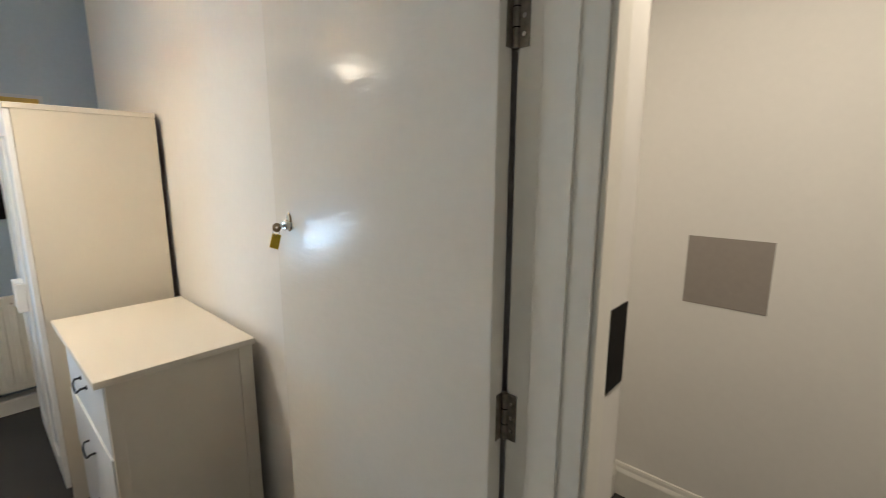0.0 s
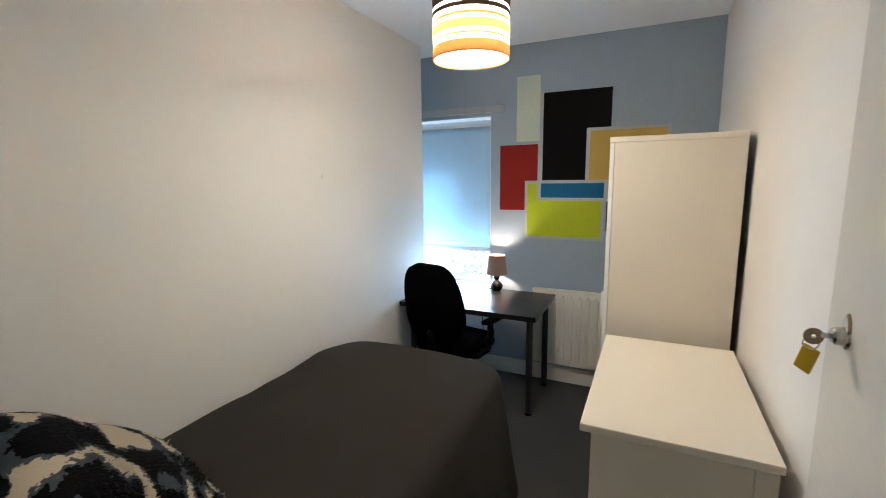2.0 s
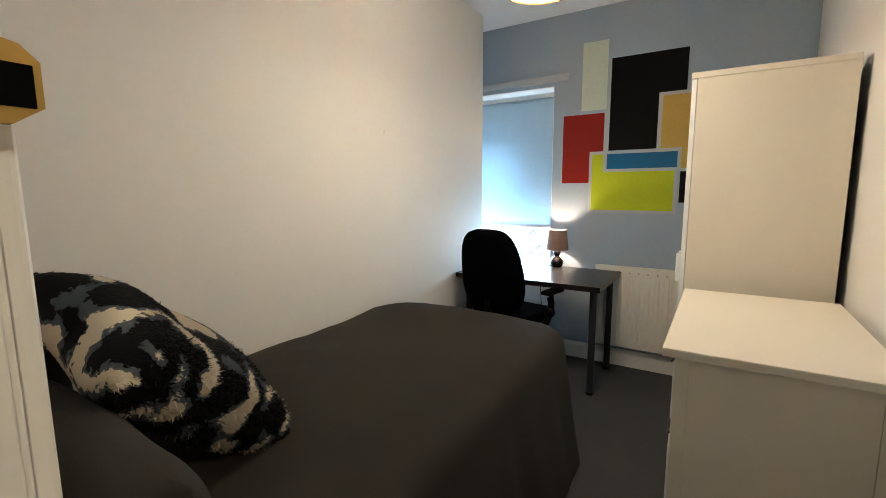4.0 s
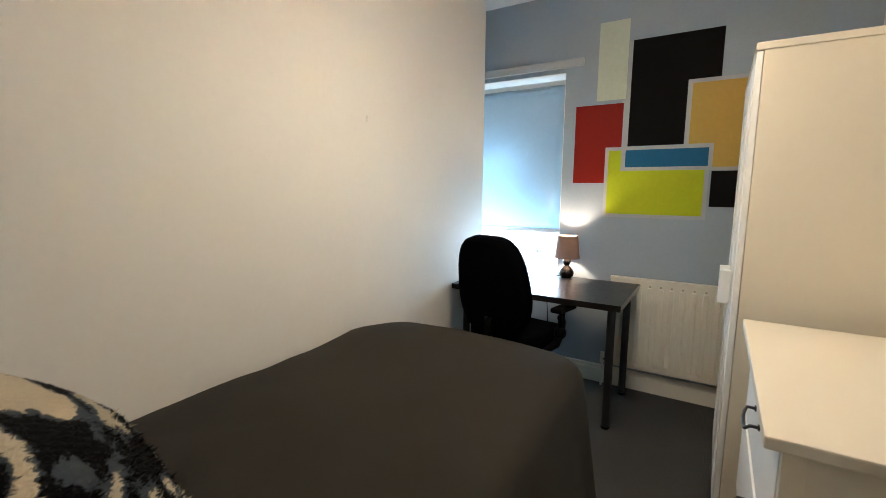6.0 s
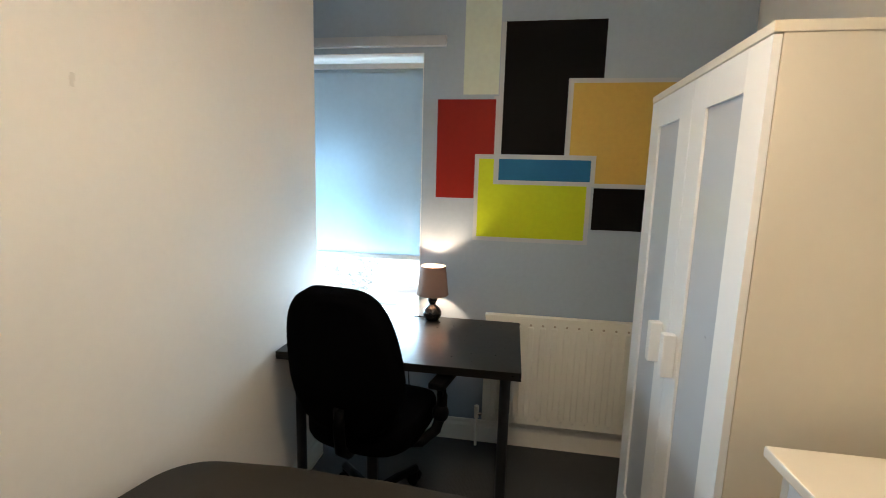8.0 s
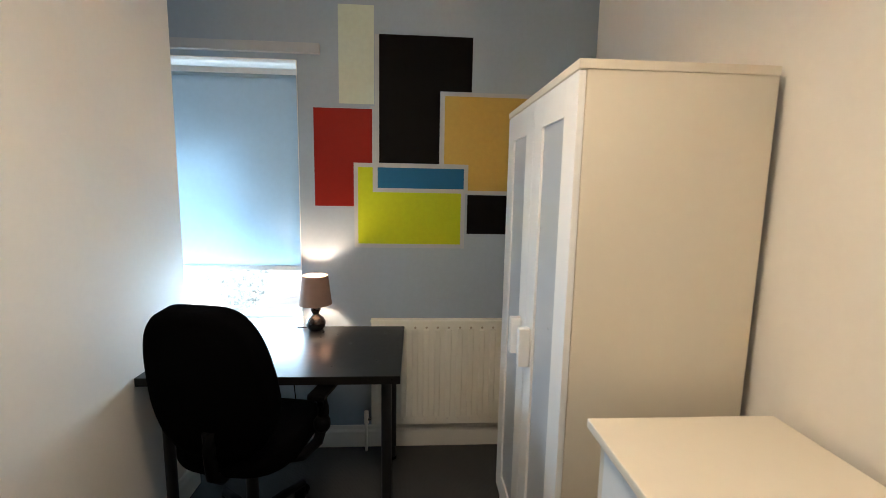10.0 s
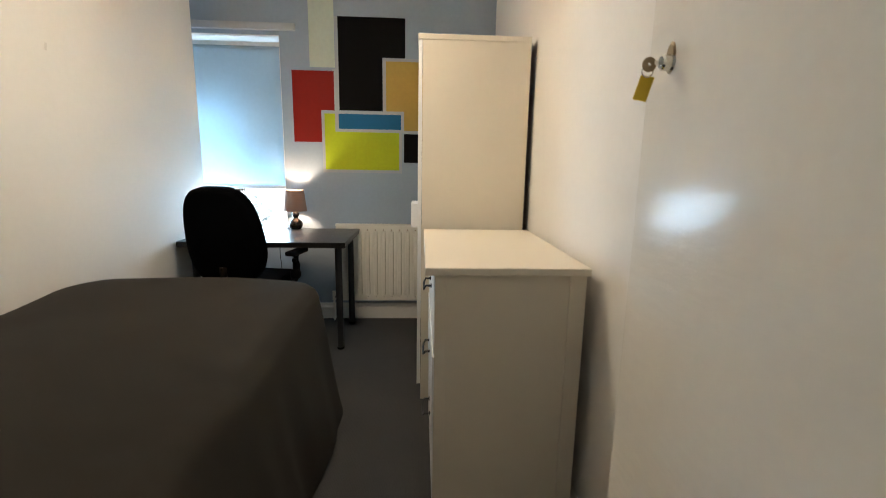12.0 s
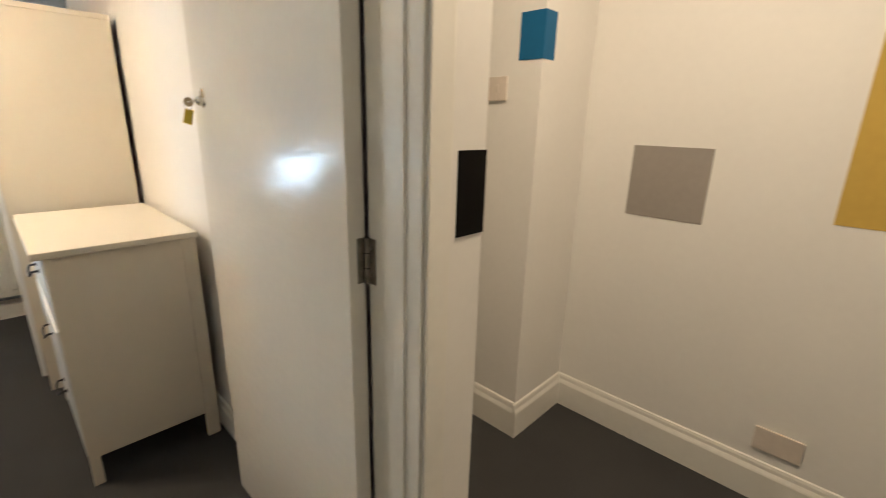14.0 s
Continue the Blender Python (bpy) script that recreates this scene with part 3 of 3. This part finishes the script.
# ---- bed ----
bed = thing("bed", "bed under a charcoal bedspread that hangs to the floor", "bed")
BH, BF, BW, BT = -0.445, -2.380, -0.105, 0.638   # head, foot, outer side, top
part("headboard", boxes(((-0.400, -1.115, 0.05), (-0.345, -0.06, 0.60)), bevel=0.012), M_HEAD, bed, "low dark brown headboard")
part("base", box((BF + 0.06, -1.10, 0.06), (BH, BW - 0.06, 0.32), 0.02), M_DARK, bed)
part("mattress", box((BF + 0.04, -1.10, 0.32), (BH, BW - 0.06, 0.600), 0.05, 4), M_PILLOW, bed)


def bedspread():
    """A cloth laid over the mattress: rings from the middle of the top out and down the sides."""
    x0, x1, y0, y1, r = BF, BH + 0.0, Y0 + 0.012, BW, 0.17
    per = []
    def arc(cx, cy, a0, a1, n=14):
        for k in range(n):
            a = a0 + (a1 - a0) * k / n
            per.append((cx + r * math.cos(a), cy + r * math.sin(a), math.cos(a), math.sin(a)))
    def line(xa, ya, xb, yb, nx, ny, n):
        for k in range(n):
            t = k / n
            per.append((xa + (xb - xa) * t, ya + (yb - ya) * t, nx, ny))
    line(x1, y0 + r, x1, y1 - r, 1, 0, 40)
    arc(x1 - r, y1 - r, 0, math.pi / 2)
    line(x1 - r, y1, x0 + r, y1, 0, 1, 110)
    arc(x0 + r, y1 - r, math.pi / 2, math.pi)
    line(x0, y1 - r, x0, y0 + r, -1, 0, 50)
    arc(x0 + r, y0 + r, math.pi, 1.5 * math.pi)
    line(x0 + r, y0, x1 - r, y0, 0, -1, 60)
    arc(x1 - r, y0 + r, 1.5 * math.pi, 2 * math.pi)
    cx, cy = (x0 + x1) / 2, (y0 + y1) / 2
    levels = []
    for f in (0.06, 0.12, 0.2, 0.28, 0.36, 0.44, 0.52, 0.6, 0.68, 0.75, 0.81, 0.86, 0.9, 0.94, 0.97):
        levels.append(("top", f))
    for a in (0, 0.25, 0.5, 0.75, 1.0):
        levels.append(("rim", a))
    for d in (0.08, 0.18, 0.3, 0.45, 0.6, 0.75, 0.9, 1.0):
        levels.append(("side", d))
    bm = bmesh.new()
    rings = []
    for kind, v in levels:
        ring = []
        s = 0.0
        for i, (x, y, nx, ny) in enumerate(per):
            px_, py_, _, _ = per[i - 1]
            s += min(0.2, math.hypot(x - px_, y - py_))
            rim = 0.075
            ix, iy = x - nx * rim, y - ny * rim
            if kind == "top":
                X, Y = cx + (ix - cx) * v, cy + (iy - cy) * v
                Z = BT + 0.045 * (1 - v ** 2)
            elif kind == "rim":
                a = v * math.pi / 2
                X, Y = ix + nx * rim * math.sin(a), iy + ny * rim * math.sin(a)
                Z = BT - rim * (1 - math.cos(a))
            else:
                hem = 0.012 + 0.010 * math.sin(s * 9)
                Z = (BT - rim) + (hem - (BT - rim)) * v
                flare = (0.02 + (0.045 + 0.035 * (BH - x) / 1.9) * max(0.0, ny)) * v ** 0.9
                fold = 0.055 * v ** 1.2 * (0.75 * noise.noise(Vector((s * 2.6, v * 0.7, 2.0))) + 0.5 * noise.noise(Vector((s * 8.0, v * 0.5, 7.0))))
                X, Y = x + nx * (flare + fold), y + ny * (flare + fold)
            w = noise.noise(Vector((X * 2.2, Y * 2.2, 1.0))) * 0.010 + noise.noise(Vector((X * 7, Y * 5, 4.0))) * 0.006 + noise.noise(Vector((X * 14 + Y * 5, Y * 9, 2.0))) * 0.010 * max(0.0, 1 - (BH - X) / 0.9)
            if kind != "side":
                Z += w - 0.010 * max(0.0, (X - BF) / 1.9)
                Z += 0.057 * max(0.0, min(1.0, (-0.40 - Y) / 0.6)) * min(1.0, max(0.0, (X - BF - 0.05) / 0.35))
                foot = max(0.0, min(1.0, (-1.65 - X) / 0.45))
                Z += 0.036 * foot * foot * (3 - 2 * foot) * max(0.0, 1 - ((Y + 0.62) / 0.58) ** 2)
            Y = max(Y, Y0 + 0.022)
            X = min(X, BH + 0.003)
            ring.append(bm.verts.new((X, Y, max(Z, 0.006))))
        rings.append(ring)
    bm.faces.new(rings[0])
    for a, b in zip(rings, rings[1:]):
        for i in range(len(a)):
            j = (i + 1) % len(a)
            bm.faces.new((a[i], a[j], b[j], b[i]))
    return bm


spread = tagged(part("bedspread", bedspread(), M_SPREAD, None, smooth=True), "charcoal woven bedspread draped over the bed", "bedspread")


def cushion_mesh(w, h, t, seed, pinch=0.07, n=28):
    """A stuffed square: two domed faces that meet in a seam with pulled corners."""
    bm = bmesh.new()
    sides = []
    for sgn in (1, -1):
        grid = []
        for i in range(n + 1):
            row = []
            for j in range(n + 1):
                u, v = 2 * i / n - 1, 2 * j / n - 1
                e = max(0.0, (1 - u ** 4) * (1 - v ** 4)) ** 0.55
                k = 1 - pinch * (1 - abs(u * v)) * max(abs(u), abs(v)) ** 4
                x, y = u * w / 2 * k, v * h / 2 * k
                z = sgn * t / 2 * e * (1 + 0.18 * noise.noise(Vector((x * 6, y * 6, seed + sgn))))
                row.append(bm.verts.new((x, y, z)))
            grid.append(row)
        sides.append(grid)
        for i in range(n):
            for j in range(n):
                f = (grid[i][j], grid[i + 1][j], grid[i + 1][j + 1], grid[i][j + 1])
                bm.faces.new(f if sgn > 0 else f[::-1])
    bmesh.ops.remove_doubles(bm, verts=bm.verts, dist=1e-4)
    return bm


pillow = tagged(part("pillow", cushion_mesh(0.70, 0.51, 0.21, 3, 0.04), M_PILLOW, None, smooth=True), "plump charcoal pillow standing at the bed's head", "pillow", "pillows on the bed")
pillow.matrix_world = pose(-0.440, -0.352, 0.742) @ pose(0, 0, 0, 0, 86, 0) @ pose(0, 0, 0, 0, 0, 90)
copy_thing(pillow, pose(-0.465, -0.895, 0.765, 0, 0, 3) @ pose(0, 0, 0, 0, 82, 0) @ pose(0, 0, 0, 0, 0, 90) @ Matrix.Diagonal((0.60, 1.0, 1.0, 1)))
cushion = tagged(part("cushion", cushion_mesh(0.61, 0.40, 0.20, 8), M_FUR, None, smooth=True), "plush cushion blotched in black, slate and cream", "cushion")
cushion.matrix_world = pose(-0.738, -0.596, 0.900, -29, -39.6, 19)

rng = random.Random(11)
faces = list(cushion.data.polygons)
pile = bmesh.new()
for k in range(26000):
    f = faces[rng.randrange(len(faces))]
    vs = [cushion.data.vertices[i].co for i in f.vertices]
    w = [rng.random() + 0.01 for _ in vs]
    c = sum((v * q for v, q in zip(vs, w)), Vector()) / sum(w)
    lean = Vector((rng.uniform(-1, 1), rng.uniform(-1, 1), rng.uniform(-1, 1))) * 0.8
    flow = lean - f.normal * lean.dot(f.normal) + Vector((-0.5, 0.3, 0.0))
    tip = c + (f.normal * 0.28 + flow.normalized()).normalized() * rng.uniform(0.010, 0.022)
    across = f.normal.cross(flow).normalized() * 0.0030
    pile.faces.new([pile.verts.new(p) for p in (c - across, c + across, tip)])
tagged(part("pile", pile, M_FUR, cushion), kind="stuff")

# ---- chest of drawers ----
chest = thing("chest_of_drawers", "cream white chest with three drawers and black bow handles", "chest of drawers")
cx0, cx1, cy0, cy1, ct = -2.262, -1.458, 0.376, 0.862, 0.921
part("top", box((cx0, cy0, ct - 0.024), (cx1, cy1, ct), 0.004), M_FOIL, chest)
bx0, bx1, by0, by1 = cx0 + 0.022, cx1 - 0.022, cy0 + 0.030, cy1 - 0.004
for xs in (bx0, bx1 - 0.022):
    side = part("side_panel", box((xs + (0.004 if xs == bx1 - 0.022 else 0), by0 + 0.034, 0.115), (xs + 0.018, by1 - 0.050, ct - 0.024), 0.001), M_FOIL, chest)
    for ya, yb in ((by0, by0 + 0.034), (by1 - 0.050, by1)):
        part("leg", box((xs, ya, 0.0), (xs + 0.022, yb, ct - 0.024), 0.0015), M_FOIL, chest)
part("back", box((bx0 + 0.022, by1 - 0.010, 0.115), (bx1 - 0.022, by1 - 0.004, ct - 0.024)), M_FOIL, chest)
# Near-black bottom and sheet: the shade behind the drawers, put in as colour
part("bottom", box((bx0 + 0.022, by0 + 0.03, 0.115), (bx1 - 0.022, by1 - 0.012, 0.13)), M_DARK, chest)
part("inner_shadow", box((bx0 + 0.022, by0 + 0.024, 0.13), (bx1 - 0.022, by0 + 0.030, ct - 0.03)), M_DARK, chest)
z0, dh = 0.118, (ct - 0.030 - 0.118) / 3


def bow_handle(parent, x, y, z):
    w = 0.055
    pts = [(x - w, y, z + 0.012), (x - w, y - 0.020, z + 0.012), (x - w + 0.008, y - 0.026, z + 0.002)]
    pts += [(x - w + 0.008 + (2 * w - 0.016) * k / 8, y - 0.028, z - 0.014 * math.sin(math.pi * k / 8)) for k in range(1, 8)]
    pts += [(x + w - 0.008, y - 0.026, z + 0.002), (x + w, y - 0.020, z + 0.012), (x + w, y, z + 0.012)]
    h = part("handle", tube(pts, 0.0042), M_BLACKMETAL, parent, "black metal bow handle", smooth=True)
    for sx in (-w, w):
        part("foot", rod((x + sx, y + 0.001, z + 0.012), (x + sx, y - 0.004, z + 0.012), 0.008, sides=14), M_BLACKMETAL, h)


for k in range(3):
    d = part("drawer", box((bx0 + 0.025, by0 - 0.002 + (0.0 if k != 1 else -0.004), z0 + k * dh + 0.003), (bx1 - 0.025, by0 + 0.018, z0 + (k + 1) * dh - 0.003), 0.0015), M_INNER, chest)
    for hx in ((bx0 + bx1) / 2,):
        bow_handle(d, hx, by0 - 0.002, z0 + (k + 0.50) * dh)

# ---- wall scuff ----
setting("wall_scuff", boxes(((-2.166, Y0 - 0.001, 1.632), (-2.157, Y0 + 0.0012, 1.655)), ((-2.170, Y0 - 0.001, 1.645), (-2.160, Y0 + 0.0009, 1.662))), M_SCUFF, "small grey filler mark on the wall beside the bed", "wall mark")

# ---- wardrobe ----
wardrobe = thing("wardrobe", "white two-door wardrobe with frosted panels and plain white handles", "wardrobe")
wx0, wx1, wy0, wy1, wt = -3.185, -2.370, 0.344, 0.866, 1.800
part("top", box((wx0, wy0, wt - 0.024), (wx1, wy1, wt), 0.003), M_FOIL, wardrobe)
for xs in (wx0 + 0.004, wx1 - 0.022):
    part("side_panel", box((xs, wy0 + 0.022, 0.0), (xs + 0.018, wy1, wt - 0.024), 0.001), M_FOIL, wardrobe)
# Back and plinth are near-black: shade inside and under the doors as colour
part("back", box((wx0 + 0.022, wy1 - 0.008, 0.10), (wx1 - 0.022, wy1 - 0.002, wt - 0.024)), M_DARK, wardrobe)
part("bottom", box((wx0 + 0.022, wy0 + 0.024, 0.085), (wx1 - 0.022, wy1 - 0.01, 0.10)), M_FOIL, wardrobe)
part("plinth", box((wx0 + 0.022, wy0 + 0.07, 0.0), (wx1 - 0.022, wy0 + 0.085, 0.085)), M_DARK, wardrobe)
mid = (wx0 + wx1) / 2
for da, db, hx in ((wx0 + 0.004, mid - 0.0015, mid - 0.065), (mid + 0.0015, wx1 - 0.004, mid + 0.065)):
    st = 0.098
    zb_, zt_, f0, f1 = 0.088, wt - 0.027, wy0 + 0.002, wy0 + 0.020
    dr = part("door", boxes(((da, f0, zb_), (da + st, f1, zt_)), ((db - st, f0, zb_), (db, f1, zt_)), ((da + st, f0, zt_ - st), (db - st, f1, zt_)), ((da + st, f0, zb_), (db - st, f1, zb_ + st)), bevel=0.0012), M_INNER, wardrobe)
    part("panel", box((da + st - 0.004, f0 + 0.008, zb_ + st - 0.004), (db - st + 0.004, f0 + 0.013, zt_ - st + 0.004)), M_FROST, dr, "frosted grey door panel")
    part("handle", box((hx - 0.016, f0 - 0.040, 0.868), (hx + 0.016, f0 - 0.0005, 1.006), 0.005, 3), M_INNER, dr, "white block handle")

# ---- desk ----
desk = thing("desk", "black-brown desk with round black metal legs", "desk")
dx0, dx1, dy0, dy1, dt = -3.575, -2.935, -1.122, -0.106, 0.734
part("tabletop", box((dx0, dy0, dt - 0.034), (dx1, dy1, dt), 0.0015), M_BLACKWOOD, desk)
for lx in (dx0 + 0.055, dx1 - 0.095):
    for ly in (dy0 + 0.06, dy1 - 0.06):
        leg = part("leg", rod((lx, ly, 0.012), (lx, ly, dt - 0.034), 0.022), M_BLACKMETAL, desk)
        part("foot", lathe([(0, 0), (0.021, 0), (0.024, 0.004), (0.024, 0.016), (0, 0.016)], 20, (lx, ly, 0)), M_BLACKPLASTIC, leg)
        part("mount", lathe([(0, dt - 0.04), (0.045, dt - 0.038), (0.045, dt - 0.034), (0, dt - 0.034)], 20, (lx, ly, 0)), M_BLACKMETAL, leg)

# ---- table lamp ----
tl = thing("table_lamp", "small table lamp with black gourd base, taupe shade, lit", "lamp", pose(-3.525, -0.565, dt))
prof = [(0, 0), (0.034, 0), (0.036, 0.004), (0.044, 0.014), (0.050, 0.030), (0.049, 0.044), (0.041, 0.060), (0.028, 0.072), (0.019, 0.080), (0.017, 0.086), (0.021, 0.094), (0.0265, 0.106), (0.026, 0.118), (0.019, 0.130), (0.012, 0.137), (0.010, 0.150), (0, 0.151)]
part("base", lathe(prof, 44), M_CERAMIC, tl, "glossy black ceramic gourd base", smooth=True)
part("socket", rod((0, 0, 0.15), (0, 0, 0.19), 0.013), M_BLACKPLASTIC, tl)
part("bulb", lathe([(0, 0.245), (0.012, 0.243), (0.020, 0.232), (0.020, 0.220), (0.012, 0.195), (0, 0.19)], 20), M_DIFF, tl, "lit bulb").visible_shadow = False
sh = part("shade", lathe([(0.081, 0.138), (0.0825, 0.138), (0.0655, 0.288), (0.064, 0.288), (0.081, 0.138)], 56), M_SHADE, tl, "taupe cloth tapered shade")
part("trim", lathe([(0.0805, 0.136), (0.0835, 0.136), (0.0832, 0.142), (0.0805, 0.142), (0.0805, 0.136)], 56), M_SHADE, sh)
part("spider", boxes(((-0.065, -0.0015, 0.276), (0.065, 0.0015, 0.279)), ((-0.0015, -0.065, 0.276), (0.0015, 0.065, 0.279))), M_CHROME, tl)
lead = tagged(part("lamp_cable", tube([(-3.53, -0.60, dt + 0.006), (-3.545, -0.66, dt + 0.004), (-3.560, -0.70, dt - 0.02), (-3.58, -0.71, dt - 0.2), (-3.60, -0.70, 0.3), (-3.61, -0.69, 0.15)], 0.003, 8), M_BLACKPLASTIC), "thin black lamp cable hanging behind the desk", "cable")

# ---- radiator ----
rad = thing("radiator", "cream enamelled panel radiator below the mural", "radiator")
ry0, ry1, rz0, rz1, rx = -0.284, 0.62, 0.165, 0.765, -3.575
n = int((ry1 - ry0) / 0.063)
step = (ry1 - ry0 - 0.05) / n
front = part("front_panel", box((rx - 0.012, ry0, rz0), (rx, ry1, rz1), 0.003), M_RAD, rad)
for k in range(n):
    y = ry0 + 0.025 + (k + 0.5) * step
    part("flute", box((rx - 0.008, y - step * 0.27, rz0 + 0.045), (rx + 0.0085, y + step * 0.27, rz1 - 0.05), 0.008, 4), M_RAD, front)
part("back_panel", box((rx - 0.048, ry0, rz0), (rx - 0.036, ry1, rz1), 0.003), M_RAD, rad)
part("top_grille", box((rx - 0.040, ry0 - 0.003, rz1 - 0.012), (rx + 0.004, ry1 + 0.003, rz1 + 0.004), 0.003), M_RAD, rad)
for k in range(n):
    y = ry0 + 0.025 + (k + 0.5) * step
    for z in (rz0 + 0.030, rz1 - 0.040):
        part("weld", lathe([(0, 0.0026), (0.004, 0.0022), (0.0065, 0.0)], 10), M_TRIM if z < 0.4 else M_WELD, rad).matrix_local = pose(rx + 0.0005, y, z, 0, 90)
valve = part("valve", rod((rx - 0.02, ry0 - 0.03, 0.165), (rx - 0.02, ry0 - 0.03, 0.235), 0.013), M_RAD, rad, "cream radiator valve")
part("elbow", rod((rx - 0.02, ry0 - 0.03, 0.19), (rx - 0.02, ry0, 0.19), 0.009), M_CHROME, valve)
part("pipe", rod((rx - 0.02, ry0 - 0.03, 0.0), (rx - 0.02, ry0 - 0.03, 0.17), 0.0075), M_RAD, rad)

# ---- office chair ----
chair = thing("office_chair", "black upholstered swivel office chair with armrests at the desk", "chair", pose(-2.975, -0.712, 0, 0, 0, -12))


def rounded_pad(w, h, t, taper, curve, n=18):
    """A padded shell, wider in the middle, rounded at its corners and bowed back."""
    bm = bmesh.new()
    rings = []
    for s in (-1, -0.92, -0.6, 0.6, 0.92, 1):
        ring = []
        g = {1: 0.90, 0.92: 0.975, 0.6: 1.0}[abs(s)]
        for k in range(4 * n):
            a = 2 * math.pi * k / (4 * n)
            c, d = math.cos(a), math.sin(a)
            u = abs(c) ** 0.50 * (1 if c > 0 else -1)
            v = abs(d) ** 0.52 * (1 if d > 0 else -1)
            half = w / 2 * (1 - taper * max(0, (v + 0.25) / 1.25) ** 1.5 - taper * 0.7 * max(0, -v) ** 3)
            y, z = u * half * g, v * h / 2 * g
            ring.append(bm.verts.new((s * t / 2 + curve * ((y / w * 2) ** 2 - 0.3), y, z)))
        rings.append(ring)
    for a, b in zip(rings, rings[1:]):
        for k in range(len(a)):
            j = (k + 1) % len(a)
            bm.faces.new((a[k], a[j], b[j], b[k]))
    bm.faces.new(rings[0])
    bm.faces.new(rings[-1])
    return bm


back = part("backrest", rounded_pad(0.462, 0.57, 0.095, 0.24, -0.03), M_BLACKCLOTH, chair, "tall black padded backrest", smooth=True)
back.matrix_local = pose(0.225, 0, 0.797, 0, 10)
seat = part("seat", rounded_pad(0.48, 0.47, 0.085, 0.08, 0.02), M_BLACKCLOTH, chair, "black padded seat", smooth=True)
seat.matrix_local = pose(-0.03, 0, 0.47, 0, -90)
part("back_bar", tube([(0.06, 0, 0.40), (0.19, 0, 0.41), (0.235, 0, 0.45), (0.245, 0, 0.56), (0.245, 0, 0.62)], 0.022, 10), M_BLACKPLASTIC, chair, smooth=True)
part("gas_lift", rod((0, 0, 0.12), (0, 0, 0.42), 0.025), M_BLACKMETAL, chair)
part("mechanism", box((-0.10, -0.07, 0.385), (0.12, 0.07, 0.43), 0.01), M_BLACKPLASTIC, chair)
for sy in (-1, 1):
    arm = part("armrest", tube([(0.06, sy * 0.16, 0.425), (0.03, sy * 0.24, 0.43), (-0.01, sy * 0.285, 0.47), (-0.04, sy * 0.295, 0.53), (-0.045, sy * 0.295, 0.60), (-0.045, sy * 0.295, 0.658)], 0.022, 12), M_BLACKPLASTIC, chair, smooth=True)
    part("arm_boss", lathe([(0, -0.03), (0.024, -0.028), (0.032, -0.015), (0.034, 0.0), (0.032, 0.015), (0.024, 0.028), (0, 0.03)], 20), M_BLACKPLASTIC, arm, smooth=True).matrix_local = pose(-0.03, sy * 0.295, 0.535)
    part("height_button", box((-0.028, sy * 0.295 - 0.012, 0.610), (-0.012, sy * 0.295 + 0.012, 0.636), 0.004), M_BLACKPLASTIC, arm)
    part("arm_pad", box((-0.15, sy * 0.295 - 0.034, 0.656), (0.035, sy * 0.295 + 0.036, 0.684), 0.013, 3), M_BLACKPLASTIC, arm)
part("hub", lathe([(0, 0.06), (0.045, 0.06), (0.05, 0.075), (0.045, 0.125), (0.03, 0.14), (0, 0.14)], 24), M_BLACKPLASTIC, chair)
for k in range(5):
    a = 2 * math.pi * k / 5 + 0.35
    c, s = math.cos(a), math.sin(a)
    spoke = part("spoke", tube([(0.03 * c, 0.03 * s, 0.105), (0.16 * c, 0.16 * s, 0.095), (0.29 * c, 0.29 * s, 0.070)], 0.020, 10), M_BLACKPLASTIC, chair, smooth=True)
    cas = part("castor", boxes(((-0.012, -0.015, 0.025), (0.012, 0.015, 0.066)), bevel=0.004), M_BLACKPLASTIC, chair)
    cas.matrix_local = pose(0.285 * c, 0.285 * s, 0)
    for d in (-0.017, 0.017):
        part("wheel", rod((-0.011 + d, 0, 0.026), (0.011 + d, 0, 0.026), 0.026, sides=18), M_BLACKPLASTIC, cas)

# ---- hall fittings ----
sw = thing("light_switch", "cream plastic light switch on the hall wall", "switch")
part("plate", box((-0.785, NIB[1] - 0.009, 1.438), (-0.699, NIB[1], 1.526), 0.003), M_SWITCH, sw)
part("rocker", box((-0.750, NIB[1] - 0.013, 1.468), (-0.734, NIB[1] - 0.008, 1.496), 0.002), M_SWITCH, sw)
so = thing("socket_outlet", "blank cream socket plate above the hall skirting", "socket")
part("plate", box((0.255, HY - 0.010, 0.212), (0.401, HY, 0.302), 0.003), M_SWITCH, so)
hl = thing("hall_ceiling_lamp", "round white ceiling lamp in the hall, lit", "lamp")
part("base", lathe([(0, CEIL), (0.16, CEIL), (0.16, CEIL - 0.03), (0, CEIL - 0.03)], 40, (0.12, 1.16, 0)), M_PVC, hl)
part("glass", lathe([(0, CEIL - 0.10), (0.08, CEIL - 0.092), (0.13, CEIL - 0.065), (0.15, CEIL - 0.03), (0, CEIL - 0.03)], 40, (0.12, 1.16, 0)), M_HALLGLASS, hl)
